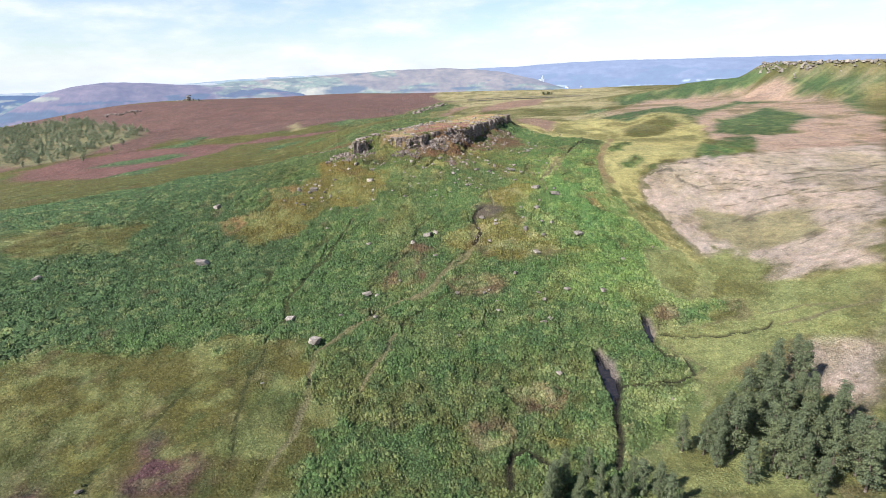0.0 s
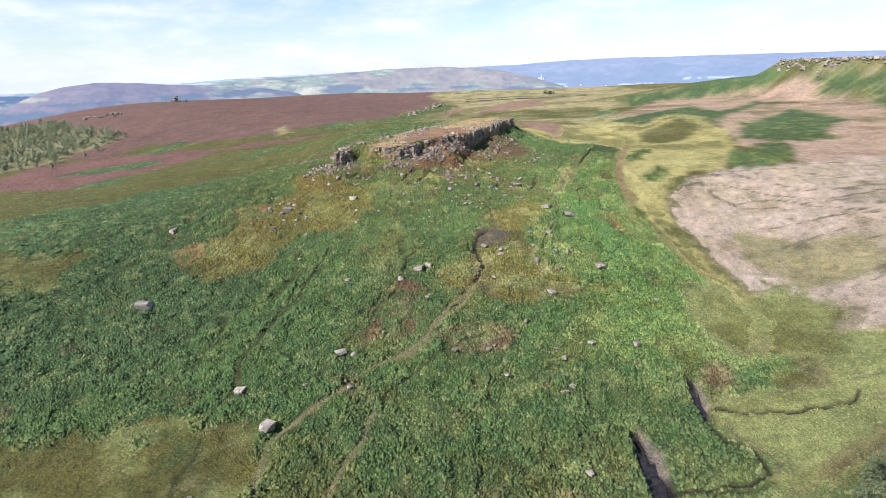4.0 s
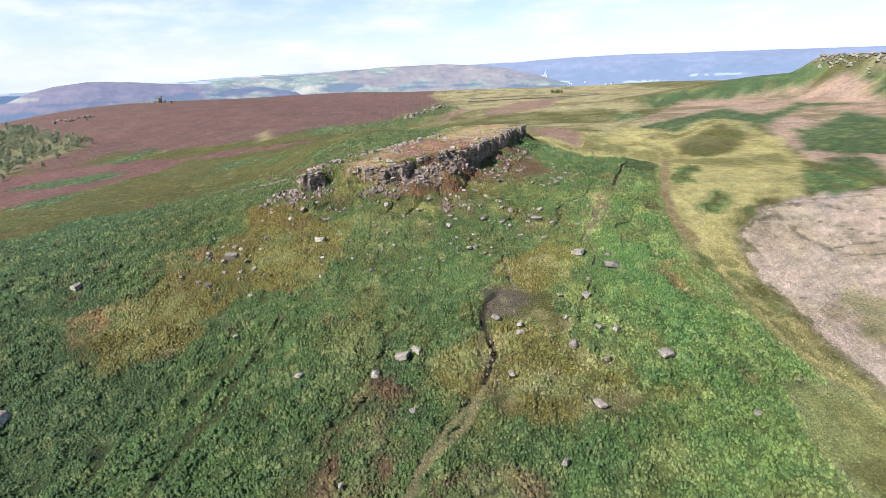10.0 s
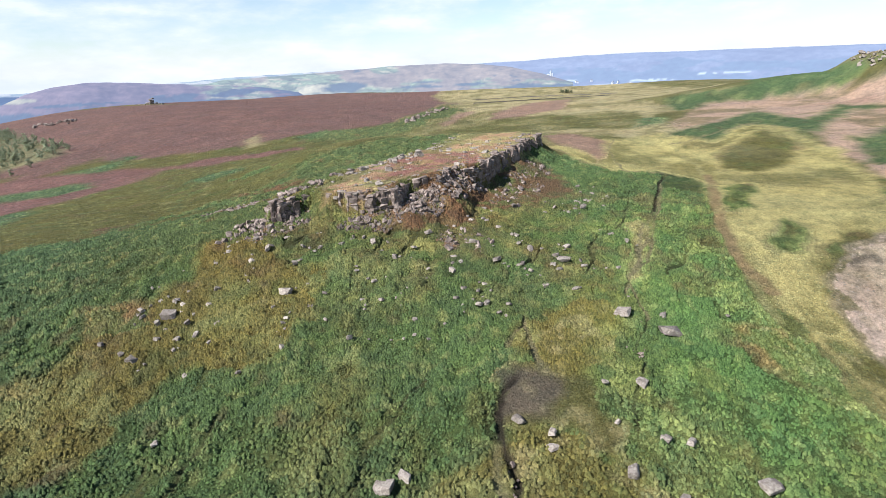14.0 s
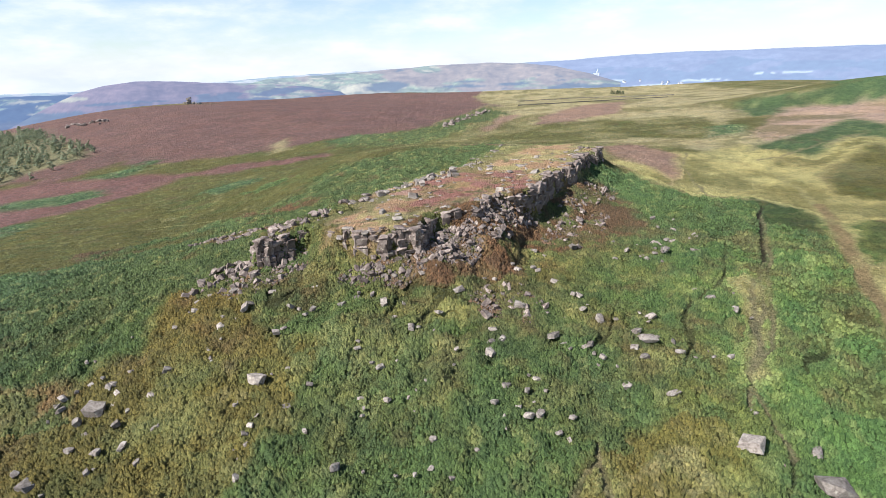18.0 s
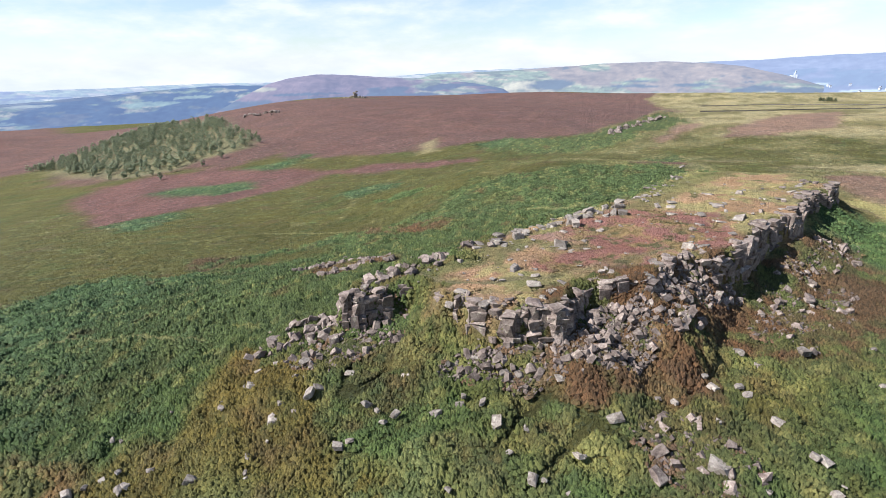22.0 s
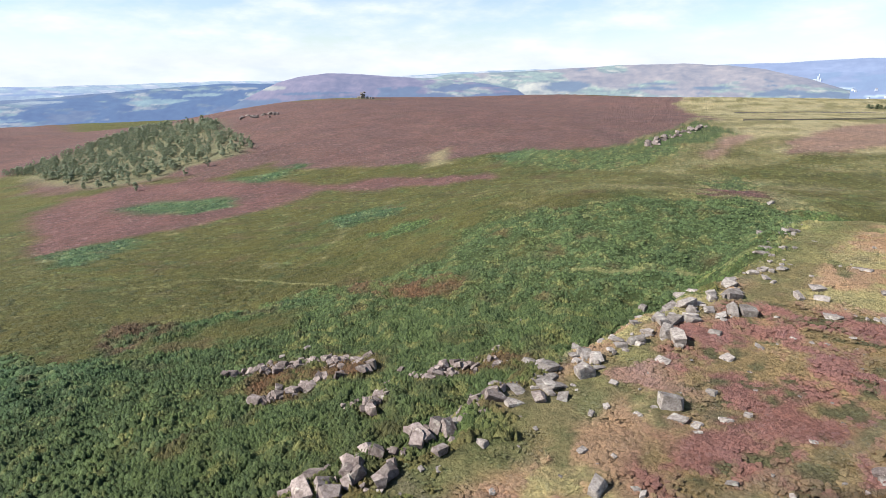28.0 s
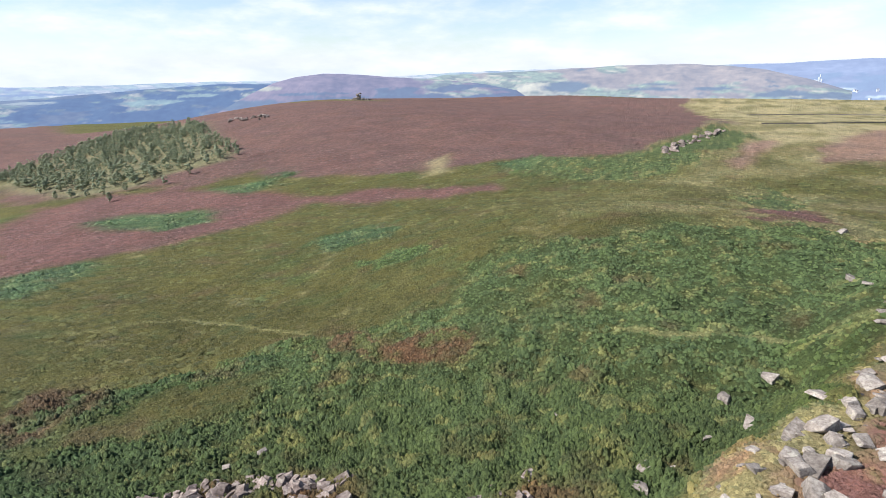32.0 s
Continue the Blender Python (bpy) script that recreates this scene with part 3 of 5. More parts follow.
def cover(x, y):
    """Colour and height of the plants at places in the plan."""
    far = np.hypot(x, y - 300)
    soft = 2.6 + 0.01 * far
    rag = fractal(x, y, 30, 3) * (11 + 0.02 * far) + fractal(x, y, 7, 8, 4) * 5.5
    col = np.empty((len(x), 3))
    col[:] = COLOURS["olive"]
    lush = np.full(len(x), LUSH["olive"])
    for kind, outline, ragged in PATCHES:
        xs, ys = [p[0] for p in outline], [p[1] for p in outline]
        pick = np.nonzero((x > min(xs) - 25) & (x < max(xs) + 25) & (y > min(ys) - 25) & (y < max(ys) + 25))[0]
        if not len(pick):
            continue
        k = ease(inside(outline, x[pick], y[pick]) + rag[pick] * (2.0 if kind == "bracken" and ragged == 1 else ragged), -soft[pick], soft[pick])
        if kind == "crag":
            xp, yp = x[pick], y[pick]
            n = ease(fractal(xp, yp, 11, 21) + 0.5 * fractal(xp, yp, 3, 22) - 0.12 * ease(inside(TURF, xp, yp), 1, 8), -0.3, 0.0)[:, None]
            c = np.array(COLOURS["turf"]) * n + np.array(COLOURS["cushion"]) * (1 - n)
            n = ease(fractal(xp, yp, 6, 27), 0.18, 0.4)[:, None]
            c = c + (np.array(COLOURS["straw"]) * 0.75 - c) * n * 0.7
            n = ease(fractal(xp, yp, 7, 29) + 0.5 * np.exp(-((xp + 16) ** 2 + (yp - 384) ** 2) / 60), 0.3, 0.5)[:, None]
            c = c + (np.array((0.13, 0.145, 0.062)) - c) * n * 0.7
            n = (ease(np.abs(inside(TURF, xp, yp) - 5), 6, 2) * ease(0.8 * yp - xp, 320, 330))[:, None]      # green turf inside the far rim
            c = c + (np.array((0.165, 0.165, 0.07)) - c) * n * 0.7
            # one wide bed of pink heather in the middle of the top
            n = ease(inside([(-21, 391), (-11, 411), (5, 415), (15, 408), (9, 391), (-1, 379), (-10, 378)], xp, yp) - 1 + 14 * fractal(xp, yp, 5, 25), -1.2, 1.2)[:, None]
            c = c + (np.array((0.33, 0.195, 0.16)) - c) * n * 0.9
            u = 0.37
        else:
            c, u = np.array(COLOURS["blush" if kind == "pink" and outline[0][0] > 60 else kind]), LUSH[kind]
            if kind in ("pink", "heather", "bloom") and -60 < outline[0][0] < 60 and 350 < outline[0][1] < 500:
                n = ease(fractal(x[pick], y[pick], 4.5, 123), -0.12, 0.22)[:, None]
                m = ease(fractal(x[pick], y[pick], 3, 125), 0.15, 0.4)[:, None]
                c, u = np.array((0.25, 0.122, 0.104)) * (1 - n) + np.array((0.25, 0.18, 0.092)) * n, 0.37
                c = c * (1 - m) + np.array((0.125, 0.115, 0.06)) * m
        col[pick] += (c - col[pick]) * k[:, None]
        lush[pick] += (u - lush[pick]) * k
    # drifts of paler grass through the bracken, and the reverse
    def drift(kind, size, seed, lo, hi, where, most):
        k = (ease(fractal(x, y, size, seed), lo, hi) * where * most)[:, None]
        col[:] += (np.array(COLOURS[kind]) - col) * k

    green = lush > 0.85
    front = green * ease(x + 0.25 * (y - 300), -75, 0) * (1 - ease(y, 340, 400))
    drift("olive", 34, 31, 0.1, 0.6, front, 0.65)
    drift("olive", 34, 31, 0.3, 0.7, green, 0.5)
    drift("tawny", 21, 32, 0.1, 0.5, front, 0.35)
    drift("olive", 7, 33, 0.0, 0.5, front, 0.5)
    drift("rust", 10, 35, 0.3, 0.6, green, 0.5)
    drift("olive", 9, 34, -0.2, 0.35, green * (1 - ease(y, 150, 185)) * ease(x, -50, -30) * (1 - ease(x, 35, 50)), 0.75)
    drift("tawny", 12, 38, -0.3, 0.4, (lush > 0.5) * (1 - ease(y, 150, 175)) * (x < -35), 0.75)
    drift("rust", 8, 117, -0.15, 0.4, green * ease(y, 300, 325) * (1 - ease(y, 385, 420)) * ease(x, -70, -40), 0.55)
    drift("grass", 15, 37, 0.0, 0.6, front, 0.6)
    drift("fern", 8, 39, 0.0, 0.5, green, 0.5)
    drift("fern", 3.6, 45, -0.1, 0.4, green, 0.55)
    drift("grass", 3.1, 47, 0.1, 0.5, green, 0.4)
    field = (lush > 0.5) & (lush < 0.85)
    drift("bracken", 19, 41, 0.25, 0.6, field, 0.35)
    drift("fern", 6, 43, 0.15, 0.5, field, 0.35)
    drift("bracken", 9, 44, -0.05, 0.3, (lush > 0.68) & (lush < 0.79), 0.75)
    near = field * (1 - ease(y, 290, 330))
    drift("grass", 9, 46, -0.1, 0.4, near, 0.55)
    drift("straw", 5, 48, 0.0, 0.5, near * (x > 5), 0.4)
    drift("rust", 12, 51, 0.2, 0.6, field, 0.5)
    drift("straw", 9, 53, 0.3, 0.7, field, 0.3)
    heath = (lush > 0.38) & (lush < 0.5)
    drift("pink", 40, 57, 0.1, 0.6, heath, 0.35)
    drift("peat", 14, 59, 0.2, 0.6, heath, 0.25)
    drift("straw", 25, 69, -0.4, 0.4, field * ease(x, -120, 0) * ease(y, 440, 500), 0.35)
    pale = (lush < 0.36) & (lush > 0.2)
    drift("olive", 11, 61, 0.1, 0.6, pale, 0.45)
    drift("rust", 24, 63, 0.25, 0.6, pale, 0.35)
    drift("olive", 30, 67, -0.1, 0.3, pale, 0.6)
    bare = lush < 0.18
    drift("straw", 4, 101, 0.1, 0.5, bare, 0.3)
    drift("olive", 15, 109, 0.12, 0.5, bare, 0.4)
    drift("straw", 26, 106, -0.1, 0.4, bare, 0.4)
    drift("rust", 2.4, 103, 0.15, 0.5, bare, 0.35)
    brash = 1 - ease(np.abs(lattice(x * 0.35 + 0.3 * y + 3 * lattice(x, y, 9, 7), y - 0.12 * x, 13, 105)), 0.03, 0.1)
    drift("peat", 3.5, 107, -0.3, 0.1, bare * brash, 0.75)
    turning = (ease(y, 225, 310) * (lush > 0.7) * ease(x, -150, -90) * (1 - 0.8 * ease(x, 20, 60)))[:, None]
    front = (ease(y, 225, 255) * (1 - ease(y, 310, 345)) * (lush > 0.7))[:, None]
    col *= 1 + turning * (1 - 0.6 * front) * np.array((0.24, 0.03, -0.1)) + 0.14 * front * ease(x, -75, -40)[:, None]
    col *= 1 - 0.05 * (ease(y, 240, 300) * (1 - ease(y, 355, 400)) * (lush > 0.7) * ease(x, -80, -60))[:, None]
    # bracken past the crag: lighter and bluer, haze in its colour; nearest lighter too
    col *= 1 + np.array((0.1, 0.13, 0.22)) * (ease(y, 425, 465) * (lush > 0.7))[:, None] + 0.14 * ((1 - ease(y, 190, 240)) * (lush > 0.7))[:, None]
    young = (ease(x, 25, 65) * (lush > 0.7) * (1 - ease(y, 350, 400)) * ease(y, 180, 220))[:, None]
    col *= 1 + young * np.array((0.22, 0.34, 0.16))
    shade = 1 + 0.22 * fractal(x, y, 13, 65)[:, None]
    col *= shade
    hollow = np.zeros(len(x))
    wander = fractal(x, y, 9, 91, 3) * 1.6
    bx, by = x + wander, y + 1.6 * fractal(x, y, 9, 93, 3)
    worn = ease(fractal(x, y, 9, 95, 3), -0.5, 0.0)
    run, across = 0.97 * y + 0.24 * x, 0.97 * x - 0.24 * y
    sheep = (1 - ease(np.abs(lattice(across + 2.5 * lattice(x, y, 14, 113), run * 0.17, 11, 111)), 0.012, 0.04)) * ease(fractal(x, y, 45, 115), -0.15, 0.25) * green * (y < 345)
    col += (np.array(LINE_COLOURS["trod"]) * 0.6 - col) * (0.8 * sheep)[:, None]
    lush *= 1 - 0.75 * sheep
    hollow = np.maximum(hollow, 0.5 * sheep)
    for kind, half, way in LINES:
        xs, ys = [p[0] for p in way], [p[1] for p in way]
        pick = np.nonzero((x > min(xs) - 8) & (x < max(xs) + 8) & (y > min(ys) - 8) & (y < max(ys) + 8))[0]
        if not len(pick):
            continue
        k = 1 - ease(off_line(way, bx[pick], by[pick]), half * 0.5, half * 1.1 + 0.35)
        k = k * (1 if kind == "peat" else 0.45 + 0.55 * worn[pick])
        col[pick] += (np.array(LINE_COLOURS[kind]) - col[pick]) * (k * (0.95 if kind != "track" else 0.6))[:, None]
        lush[pick] *= 1 - k * {"path": 0.95, "track": 0.5, "trod": 0.7, "peat": 0.95, "brown": 0.8}[kind]
        hollow[pick] = np.maximum(hollow[pick], k * {"path": 0.15, "track": 0.05, "trod": 0.3, "peat": 0.8, "brown": 0.1}[kind])
    for outline, edge, low in ((POND_1, np.interp(y, [140, 150, 172], [53.5, 52.5, 51.0]), 156), (POND_2, 71.6 + 0.19 * (y - 176), 178)):
        pick = np.nonzero((np.abs(x - outline[0][0]) < 40) & (np.abs(y - outline[0][1]) < 50))[0]
        k = ease(inside(outline, x[pick], y[pick]) + wander[pick] * 0.4, -0.8, 0.8)
        silt = (ease(x[pick] - edge[pick] + 0.6 * wander[pick], 0.6, 1.6) * ease(y[pick] + 2 * wander[pick], low - 3, low + 3))[:, None]
        col[pick] += (np.array((0.02, 0.017, 0.018)) * (1 - silt) + np.array((0.2, 0.165, 0.15)) * silt - col[pick]) * k[:, None]
        lush[pick] *= 1 - k
        hollow[pick] = np.maximum(hollow[pick], k * 1.6)
    return col, lush, hollow


def axis(lo, hi, step, low_end, high_end, grow_low, grow_high):
    mid = list(np.arange(lo, hi, step))
    a, s = [], step
    v = lo
    while v > low_end:
        s *= grow_low
        v -= s
        a.append(v)
    b, s, v = [], step, mid[-1]
    while v < high_end:
        s *= grow_high
        v += s
        b.append(v)
    return np.array(a[::-1] + mid + b)


def plain_mesh(name, verts, faces, smooth=True):
    me = bpy.data.meshes.new(name)
    verts, faces = np.asarray(verts, np.float32), np.asarray(faces, np.int32)
    k = faces.shape[1]
    me.vertices.add(len(verts))
    me.vertices.foreach_set("co", verts.ravel())
    me.loops.add(faces.size)
    me.loops.foreach_set("vertex_index", faces.ravel())
    me.polygons.add(len(faces))
    me.polygons.foreach_set("loop_start", np.arange(0, faces.size, k, dtype=np.int32))
    me.polygons.foreach_set("use_smooth", np.full(len(faces), smooth))
    me.update(calc_edges=True)
    return me


def colour_layer(me, name, rgb):
    at = me.color_attributes.new(name, "FLOAT_COLOR", "POINT")
    at.data.foreach_set("color", np.c_[rgb, np.ones(len(rgb))].astype(np.float32).ravel())


def grid_faces(nx, ny):
    i = (np.arange(ny - 1)[:, None] * nx + np.arange(nx - 1)[None, :]).ravel()
    return np.stack([i, i + 1, i + nx + 1, i + nx], -1)


def build_ground():
    xs = axis(-120, 130, 1.0, -4700, 4700, 1.045, 1.045)
    ys = axis(95, 480, 1.0, -4500, 4800, 1.14, 1.03)
    X, Y = [a.ravel() for a in np.meshgrid(xs, ys)]
    Z = height(X, Y)
    col, lush, hollow = cover(X, Y)
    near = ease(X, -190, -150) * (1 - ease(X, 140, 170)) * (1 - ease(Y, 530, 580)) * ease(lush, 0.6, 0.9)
    col += (0.62 * col + np.array((0.004, 0.002, 0.002)) - col) * (0.8 * near)[:, None]        # darker green under the fronds, the shade of the gaps put into the colour
    Z = Z - hollow + lush * (1.6 * fractal(X, Y, 3.5, 61, 2) + 0.6 * fractal(X, Y, 17, 71, 3))
    me = plain_mesh("ground", np.c_[X, Y, Z], grid_faces(len(xs), len(ys)))
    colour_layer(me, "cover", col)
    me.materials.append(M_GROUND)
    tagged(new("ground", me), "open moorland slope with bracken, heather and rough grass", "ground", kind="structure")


build_ground()


def pool(name, outline, label):
    """A thin sheet of dark peaty water in its hollow."""
    cx, cy = sum(p[0] for p in outline) / len(outline), sum(p[1] for p in outline) / len(outline)
    bm = bmesh.new()
    rim = []
    for i in range(len(outline)):
        (ax, ay), (bx, by) = outline[i], outline[(i + 1) % len(outline)]
        for k in range(5):
            x, y = ax + (bx - ax) * k / 5, ay + (by - ay) * k / 5
            w = 0.72 + 0.16 * math.sin(i * 2.1 + k * 1.3)
            rim.append((cx - 0.9 + (x - cx) * w * 0.8, cy - 3 + (y - cy) * w))
    vs = [bm.verts.new((x, y, ground_at(x, y) - 1.3)) for x, y in rim]
    mid = bm.verts.new((cx - 0.9, cy - 3, ground_at(cx - 0.9, cy - 3) - 1.3))
    for a, b in zip(vs, vs[1:] + vs[:1]):
        bm.faces.new((a, b, mid))
    bmesh.ops.recalc_face_normals(bm, faces=bm.faces[:])
    me = bpy.data.meshes.new(name)
    bm.to_mesh(me)
    bm.free()
    m, nt, b = nodes_of("peaty_water")
    nt.links.new(mix_node(nt, noise_node(nt, 0.8, 4.0, 0.6, position(nt)), (0.012, 0.01, 0.012), (0.035, 0.028, 0.026)), b.inputs["Base Color"])
    b.inputs["Roughness"].default_value = 0.25
    me.materials.append(m)
    tagged(new(name, me), label, "water", kind="structure")


pool("water_pool", POND_1, "narrow pool of dark peaty water between muddy banks")
pool("water_pool_2", POND_2, "small dark pool on a moorland stream")


def part(name, data, material, parent, label=""):
    """One mesh object, from a bmesh or a mesh, under a thing."""
    if isinstance(data, bmesh.types.BMesh):
        me = bpy.data.meshes.new(name)
        data.to_mesh(me)
        data.free()
    else:
        me = data
    if material and not me.materials:
        me.materials.append(material)
    ob = new(name, me)
    ob.parent = parent
    return tagged(ob, label)


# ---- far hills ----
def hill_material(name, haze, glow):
    """Distant country; the day's haze is laid over it as an even blue glow."""
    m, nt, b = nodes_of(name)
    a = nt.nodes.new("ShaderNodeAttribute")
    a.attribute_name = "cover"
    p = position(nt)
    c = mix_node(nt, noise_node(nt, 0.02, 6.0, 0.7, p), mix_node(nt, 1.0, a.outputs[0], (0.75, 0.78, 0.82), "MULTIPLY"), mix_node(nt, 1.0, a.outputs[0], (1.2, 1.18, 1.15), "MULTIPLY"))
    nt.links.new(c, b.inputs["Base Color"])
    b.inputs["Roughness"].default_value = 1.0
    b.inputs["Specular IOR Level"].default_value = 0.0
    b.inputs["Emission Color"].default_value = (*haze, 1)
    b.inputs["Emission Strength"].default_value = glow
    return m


HUB = (-15.0, 230.0, 74.0)
PALE = (0.17, 0.19, 0.16)
# WOODS leans blue: part of the distance haze sits in its base colour
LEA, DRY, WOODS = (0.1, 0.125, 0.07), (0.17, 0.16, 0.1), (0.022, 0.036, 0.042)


def country(A, E, seed, moor, fields, woods, spots):
    """Moor, enclosed fields and woods by bearing and height in degrees."""
    bend = 0.8 * fractal(A, E * 4, 4.0, seed, 3)
    u, v = (A + bend) * 0.8 + 1.2 * E, (E + 0.2 * bend) * 5.5 + 0.3 * A
    i, j = np.floor(u), np.floor(v)
    q = np.sin(i * 127.1 + j * 311.7 + seed) * 43758.5453
    q = q - np.floor(q)
    col = np.empty((len(A), 3))
    col[:] = moor
    col *= (1 + 0.4 * fractal(A, E * 5, 2.6, seed + 1, 4))[:, None]
    f = fields(A, E)
    k = ease(f + 0.9 * fractal(A, E * 5, 5.0, seed + 2, 4), 0.42, 0.58)[:, None]
    lea = np.where((q < 0.45)[:, None], np.array(LEA), np.where((q < 0.75)[:, None], np.array(DRY), np.array(LEA) * 0.6))
    edge = np.minimum(np.minimum(u - i, i + 1 - u) * 1.2, np.minimum(v - j, j + 1 - v))
    lea = lea * (0.7 + 0.3 * ease(edge, 0.03, 0.12) + 0.25 * fractal(A, E * 5, 0.9, seed + 6, 3))[:, None]
    col += (lea - col) * k
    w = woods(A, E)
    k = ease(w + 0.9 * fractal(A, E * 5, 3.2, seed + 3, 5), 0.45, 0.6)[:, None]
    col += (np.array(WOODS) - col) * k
    col *= (1 + 0.45 * fractal(A, E * 6, 0.7, seed + 8, 4))[:, None]
    for a, e, da, de, c in spots:
        r = np.hypot((A - a + 0.5 * bend) / da, (E - e - 0.25 * (A - a) * de / da) / de) + 0.25 * fractal(A, E * 6, 0.8, seed + 4, 3)
        k = (1 - ease(r, 0.8, 1.05))[:, None]
        col += (np.array(c) - col) * k
    return col


def far_hill(name, az0, az1, distance, crest, material, label, paint, seed, deep=700, floor=-180):
    """A hill range: crest is a function of the bearing that gives its top's height in degrees over the eye."""
    na, nr = int((az1 - az0) * 7), 70
    A, V = np.meshgrid(np.linspace(az0, az1, na), np.linspace(0, 1, nr) ** 0.8)
    A, V = A.ravel(), V.ravel()
    wob = fractal(A * 60, V * 1100 + distance, 150, int(distance) % 50)
    r = distance - deep + 1.35 * deep * V
    top = HUB[2] + distance * np.tan(np.radians(crest(A) + 0.05 * fractal(A * 10, A * 0, 11, 5)))
    k = ease(V, 0.0, 0.74) * (1 - 0.25 * ease(V, 0.76, 1.0))
    z = floor + (top - floor) * k + wob * 22 * np.sin(np.pi * np.clip(V / 0.74, 0, 1))
    me = plain_mesh(name, np.c_[HUB[0] + r * np.sin(np.radians(A)), HUB[1] + r * np.cos(np.radians(A)), z], grid_faces(na, nr))
    E = np.degrees(np.arctan2(z - HUB[2], r))
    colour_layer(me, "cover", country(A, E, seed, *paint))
    me.materials.append(material)
    tagged(new(name, me), label, "hill", kind="structure")


def knots(*pairs):
    return lambda a: np.interp(a, [p[0] for p in pairs], [p[1] for p in pairs])


# haze stands in these colours as emission, thicker with distance
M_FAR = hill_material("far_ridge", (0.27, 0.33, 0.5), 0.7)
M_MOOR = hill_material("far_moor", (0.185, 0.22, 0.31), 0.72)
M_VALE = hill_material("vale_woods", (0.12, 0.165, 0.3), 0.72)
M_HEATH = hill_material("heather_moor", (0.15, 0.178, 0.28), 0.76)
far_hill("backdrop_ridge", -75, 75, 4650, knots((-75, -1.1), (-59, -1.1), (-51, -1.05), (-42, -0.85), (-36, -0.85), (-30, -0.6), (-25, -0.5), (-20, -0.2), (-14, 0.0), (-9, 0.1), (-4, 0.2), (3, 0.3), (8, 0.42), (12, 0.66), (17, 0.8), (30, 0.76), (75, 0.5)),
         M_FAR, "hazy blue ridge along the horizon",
         # bluish base, haze of the distance mixed into the moor colour
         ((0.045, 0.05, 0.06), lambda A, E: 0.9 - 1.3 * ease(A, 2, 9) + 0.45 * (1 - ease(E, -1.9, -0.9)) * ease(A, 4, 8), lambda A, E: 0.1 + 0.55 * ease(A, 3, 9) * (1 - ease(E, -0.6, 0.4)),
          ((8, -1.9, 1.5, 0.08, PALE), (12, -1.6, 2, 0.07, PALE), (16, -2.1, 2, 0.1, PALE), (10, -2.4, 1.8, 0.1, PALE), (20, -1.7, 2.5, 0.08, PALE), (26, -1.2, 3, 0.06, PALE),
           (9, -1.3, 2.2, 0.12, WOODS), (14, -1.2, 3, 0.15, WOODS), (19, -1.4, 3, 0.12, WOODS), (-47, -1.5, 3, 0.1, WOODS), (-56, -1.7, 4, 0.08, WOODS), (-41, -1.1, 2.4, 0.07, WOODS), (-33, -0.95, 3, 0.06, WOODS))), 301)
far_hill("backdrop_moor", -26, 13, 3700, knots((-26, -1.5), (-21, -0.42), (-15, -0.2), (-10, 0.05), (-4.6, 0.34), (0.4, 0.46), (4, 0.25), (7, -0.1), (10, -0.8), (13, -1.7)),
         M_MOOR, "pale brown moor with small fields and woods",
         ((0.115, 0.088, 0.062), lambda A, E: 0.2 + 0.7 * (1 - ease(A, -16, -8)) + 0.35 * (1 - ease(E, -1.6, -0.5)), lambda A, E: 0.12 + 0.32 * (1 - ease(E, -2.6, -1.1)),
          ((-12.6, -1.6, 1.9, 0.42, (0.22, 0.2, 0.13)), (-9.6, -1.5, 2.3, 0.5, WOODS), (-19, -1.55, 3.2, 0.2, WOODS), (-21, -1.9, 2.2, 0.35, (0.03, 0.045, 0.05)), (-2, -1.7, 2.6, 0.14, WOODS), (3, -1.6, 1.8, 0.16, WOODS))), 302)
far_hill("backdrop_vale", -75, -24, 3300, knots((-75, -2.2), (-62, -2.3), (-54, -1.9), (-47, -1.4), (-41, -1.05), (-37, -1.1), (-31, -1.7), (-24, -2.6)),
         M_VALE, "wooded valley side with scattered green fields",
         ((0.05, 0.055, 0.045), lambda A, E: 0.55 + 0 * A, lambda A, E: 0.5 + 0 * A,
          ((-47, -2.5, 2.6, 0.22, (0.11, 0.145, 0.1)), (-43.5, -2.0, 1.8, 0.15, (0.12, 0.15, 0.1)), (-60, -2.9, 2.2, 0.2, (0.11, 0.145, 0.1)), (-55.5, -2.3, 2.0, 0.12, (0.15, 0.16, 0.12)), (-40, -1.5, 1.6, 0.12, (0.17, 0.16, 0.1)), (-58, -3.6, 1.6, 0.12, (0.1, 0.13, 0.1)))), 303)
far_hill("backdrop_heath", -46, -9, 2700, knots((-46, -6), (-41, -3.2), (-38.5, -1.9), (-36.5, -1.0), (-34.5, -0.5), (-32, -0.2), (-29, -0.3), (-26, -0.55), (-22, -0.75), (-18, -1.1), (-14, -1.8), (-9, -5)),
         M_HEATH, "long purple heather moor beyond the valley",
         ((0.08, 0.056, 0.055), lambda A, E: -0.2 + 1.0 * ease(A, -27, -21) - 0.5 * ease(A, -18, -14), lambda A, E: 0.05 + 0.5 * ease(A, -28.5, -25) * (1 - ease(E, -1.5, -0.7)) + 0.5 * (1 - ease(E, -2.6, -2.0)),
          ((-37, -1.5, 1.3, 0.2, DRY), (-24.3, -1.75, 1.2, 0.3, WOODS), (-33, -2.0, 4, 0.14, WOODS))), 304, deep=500)


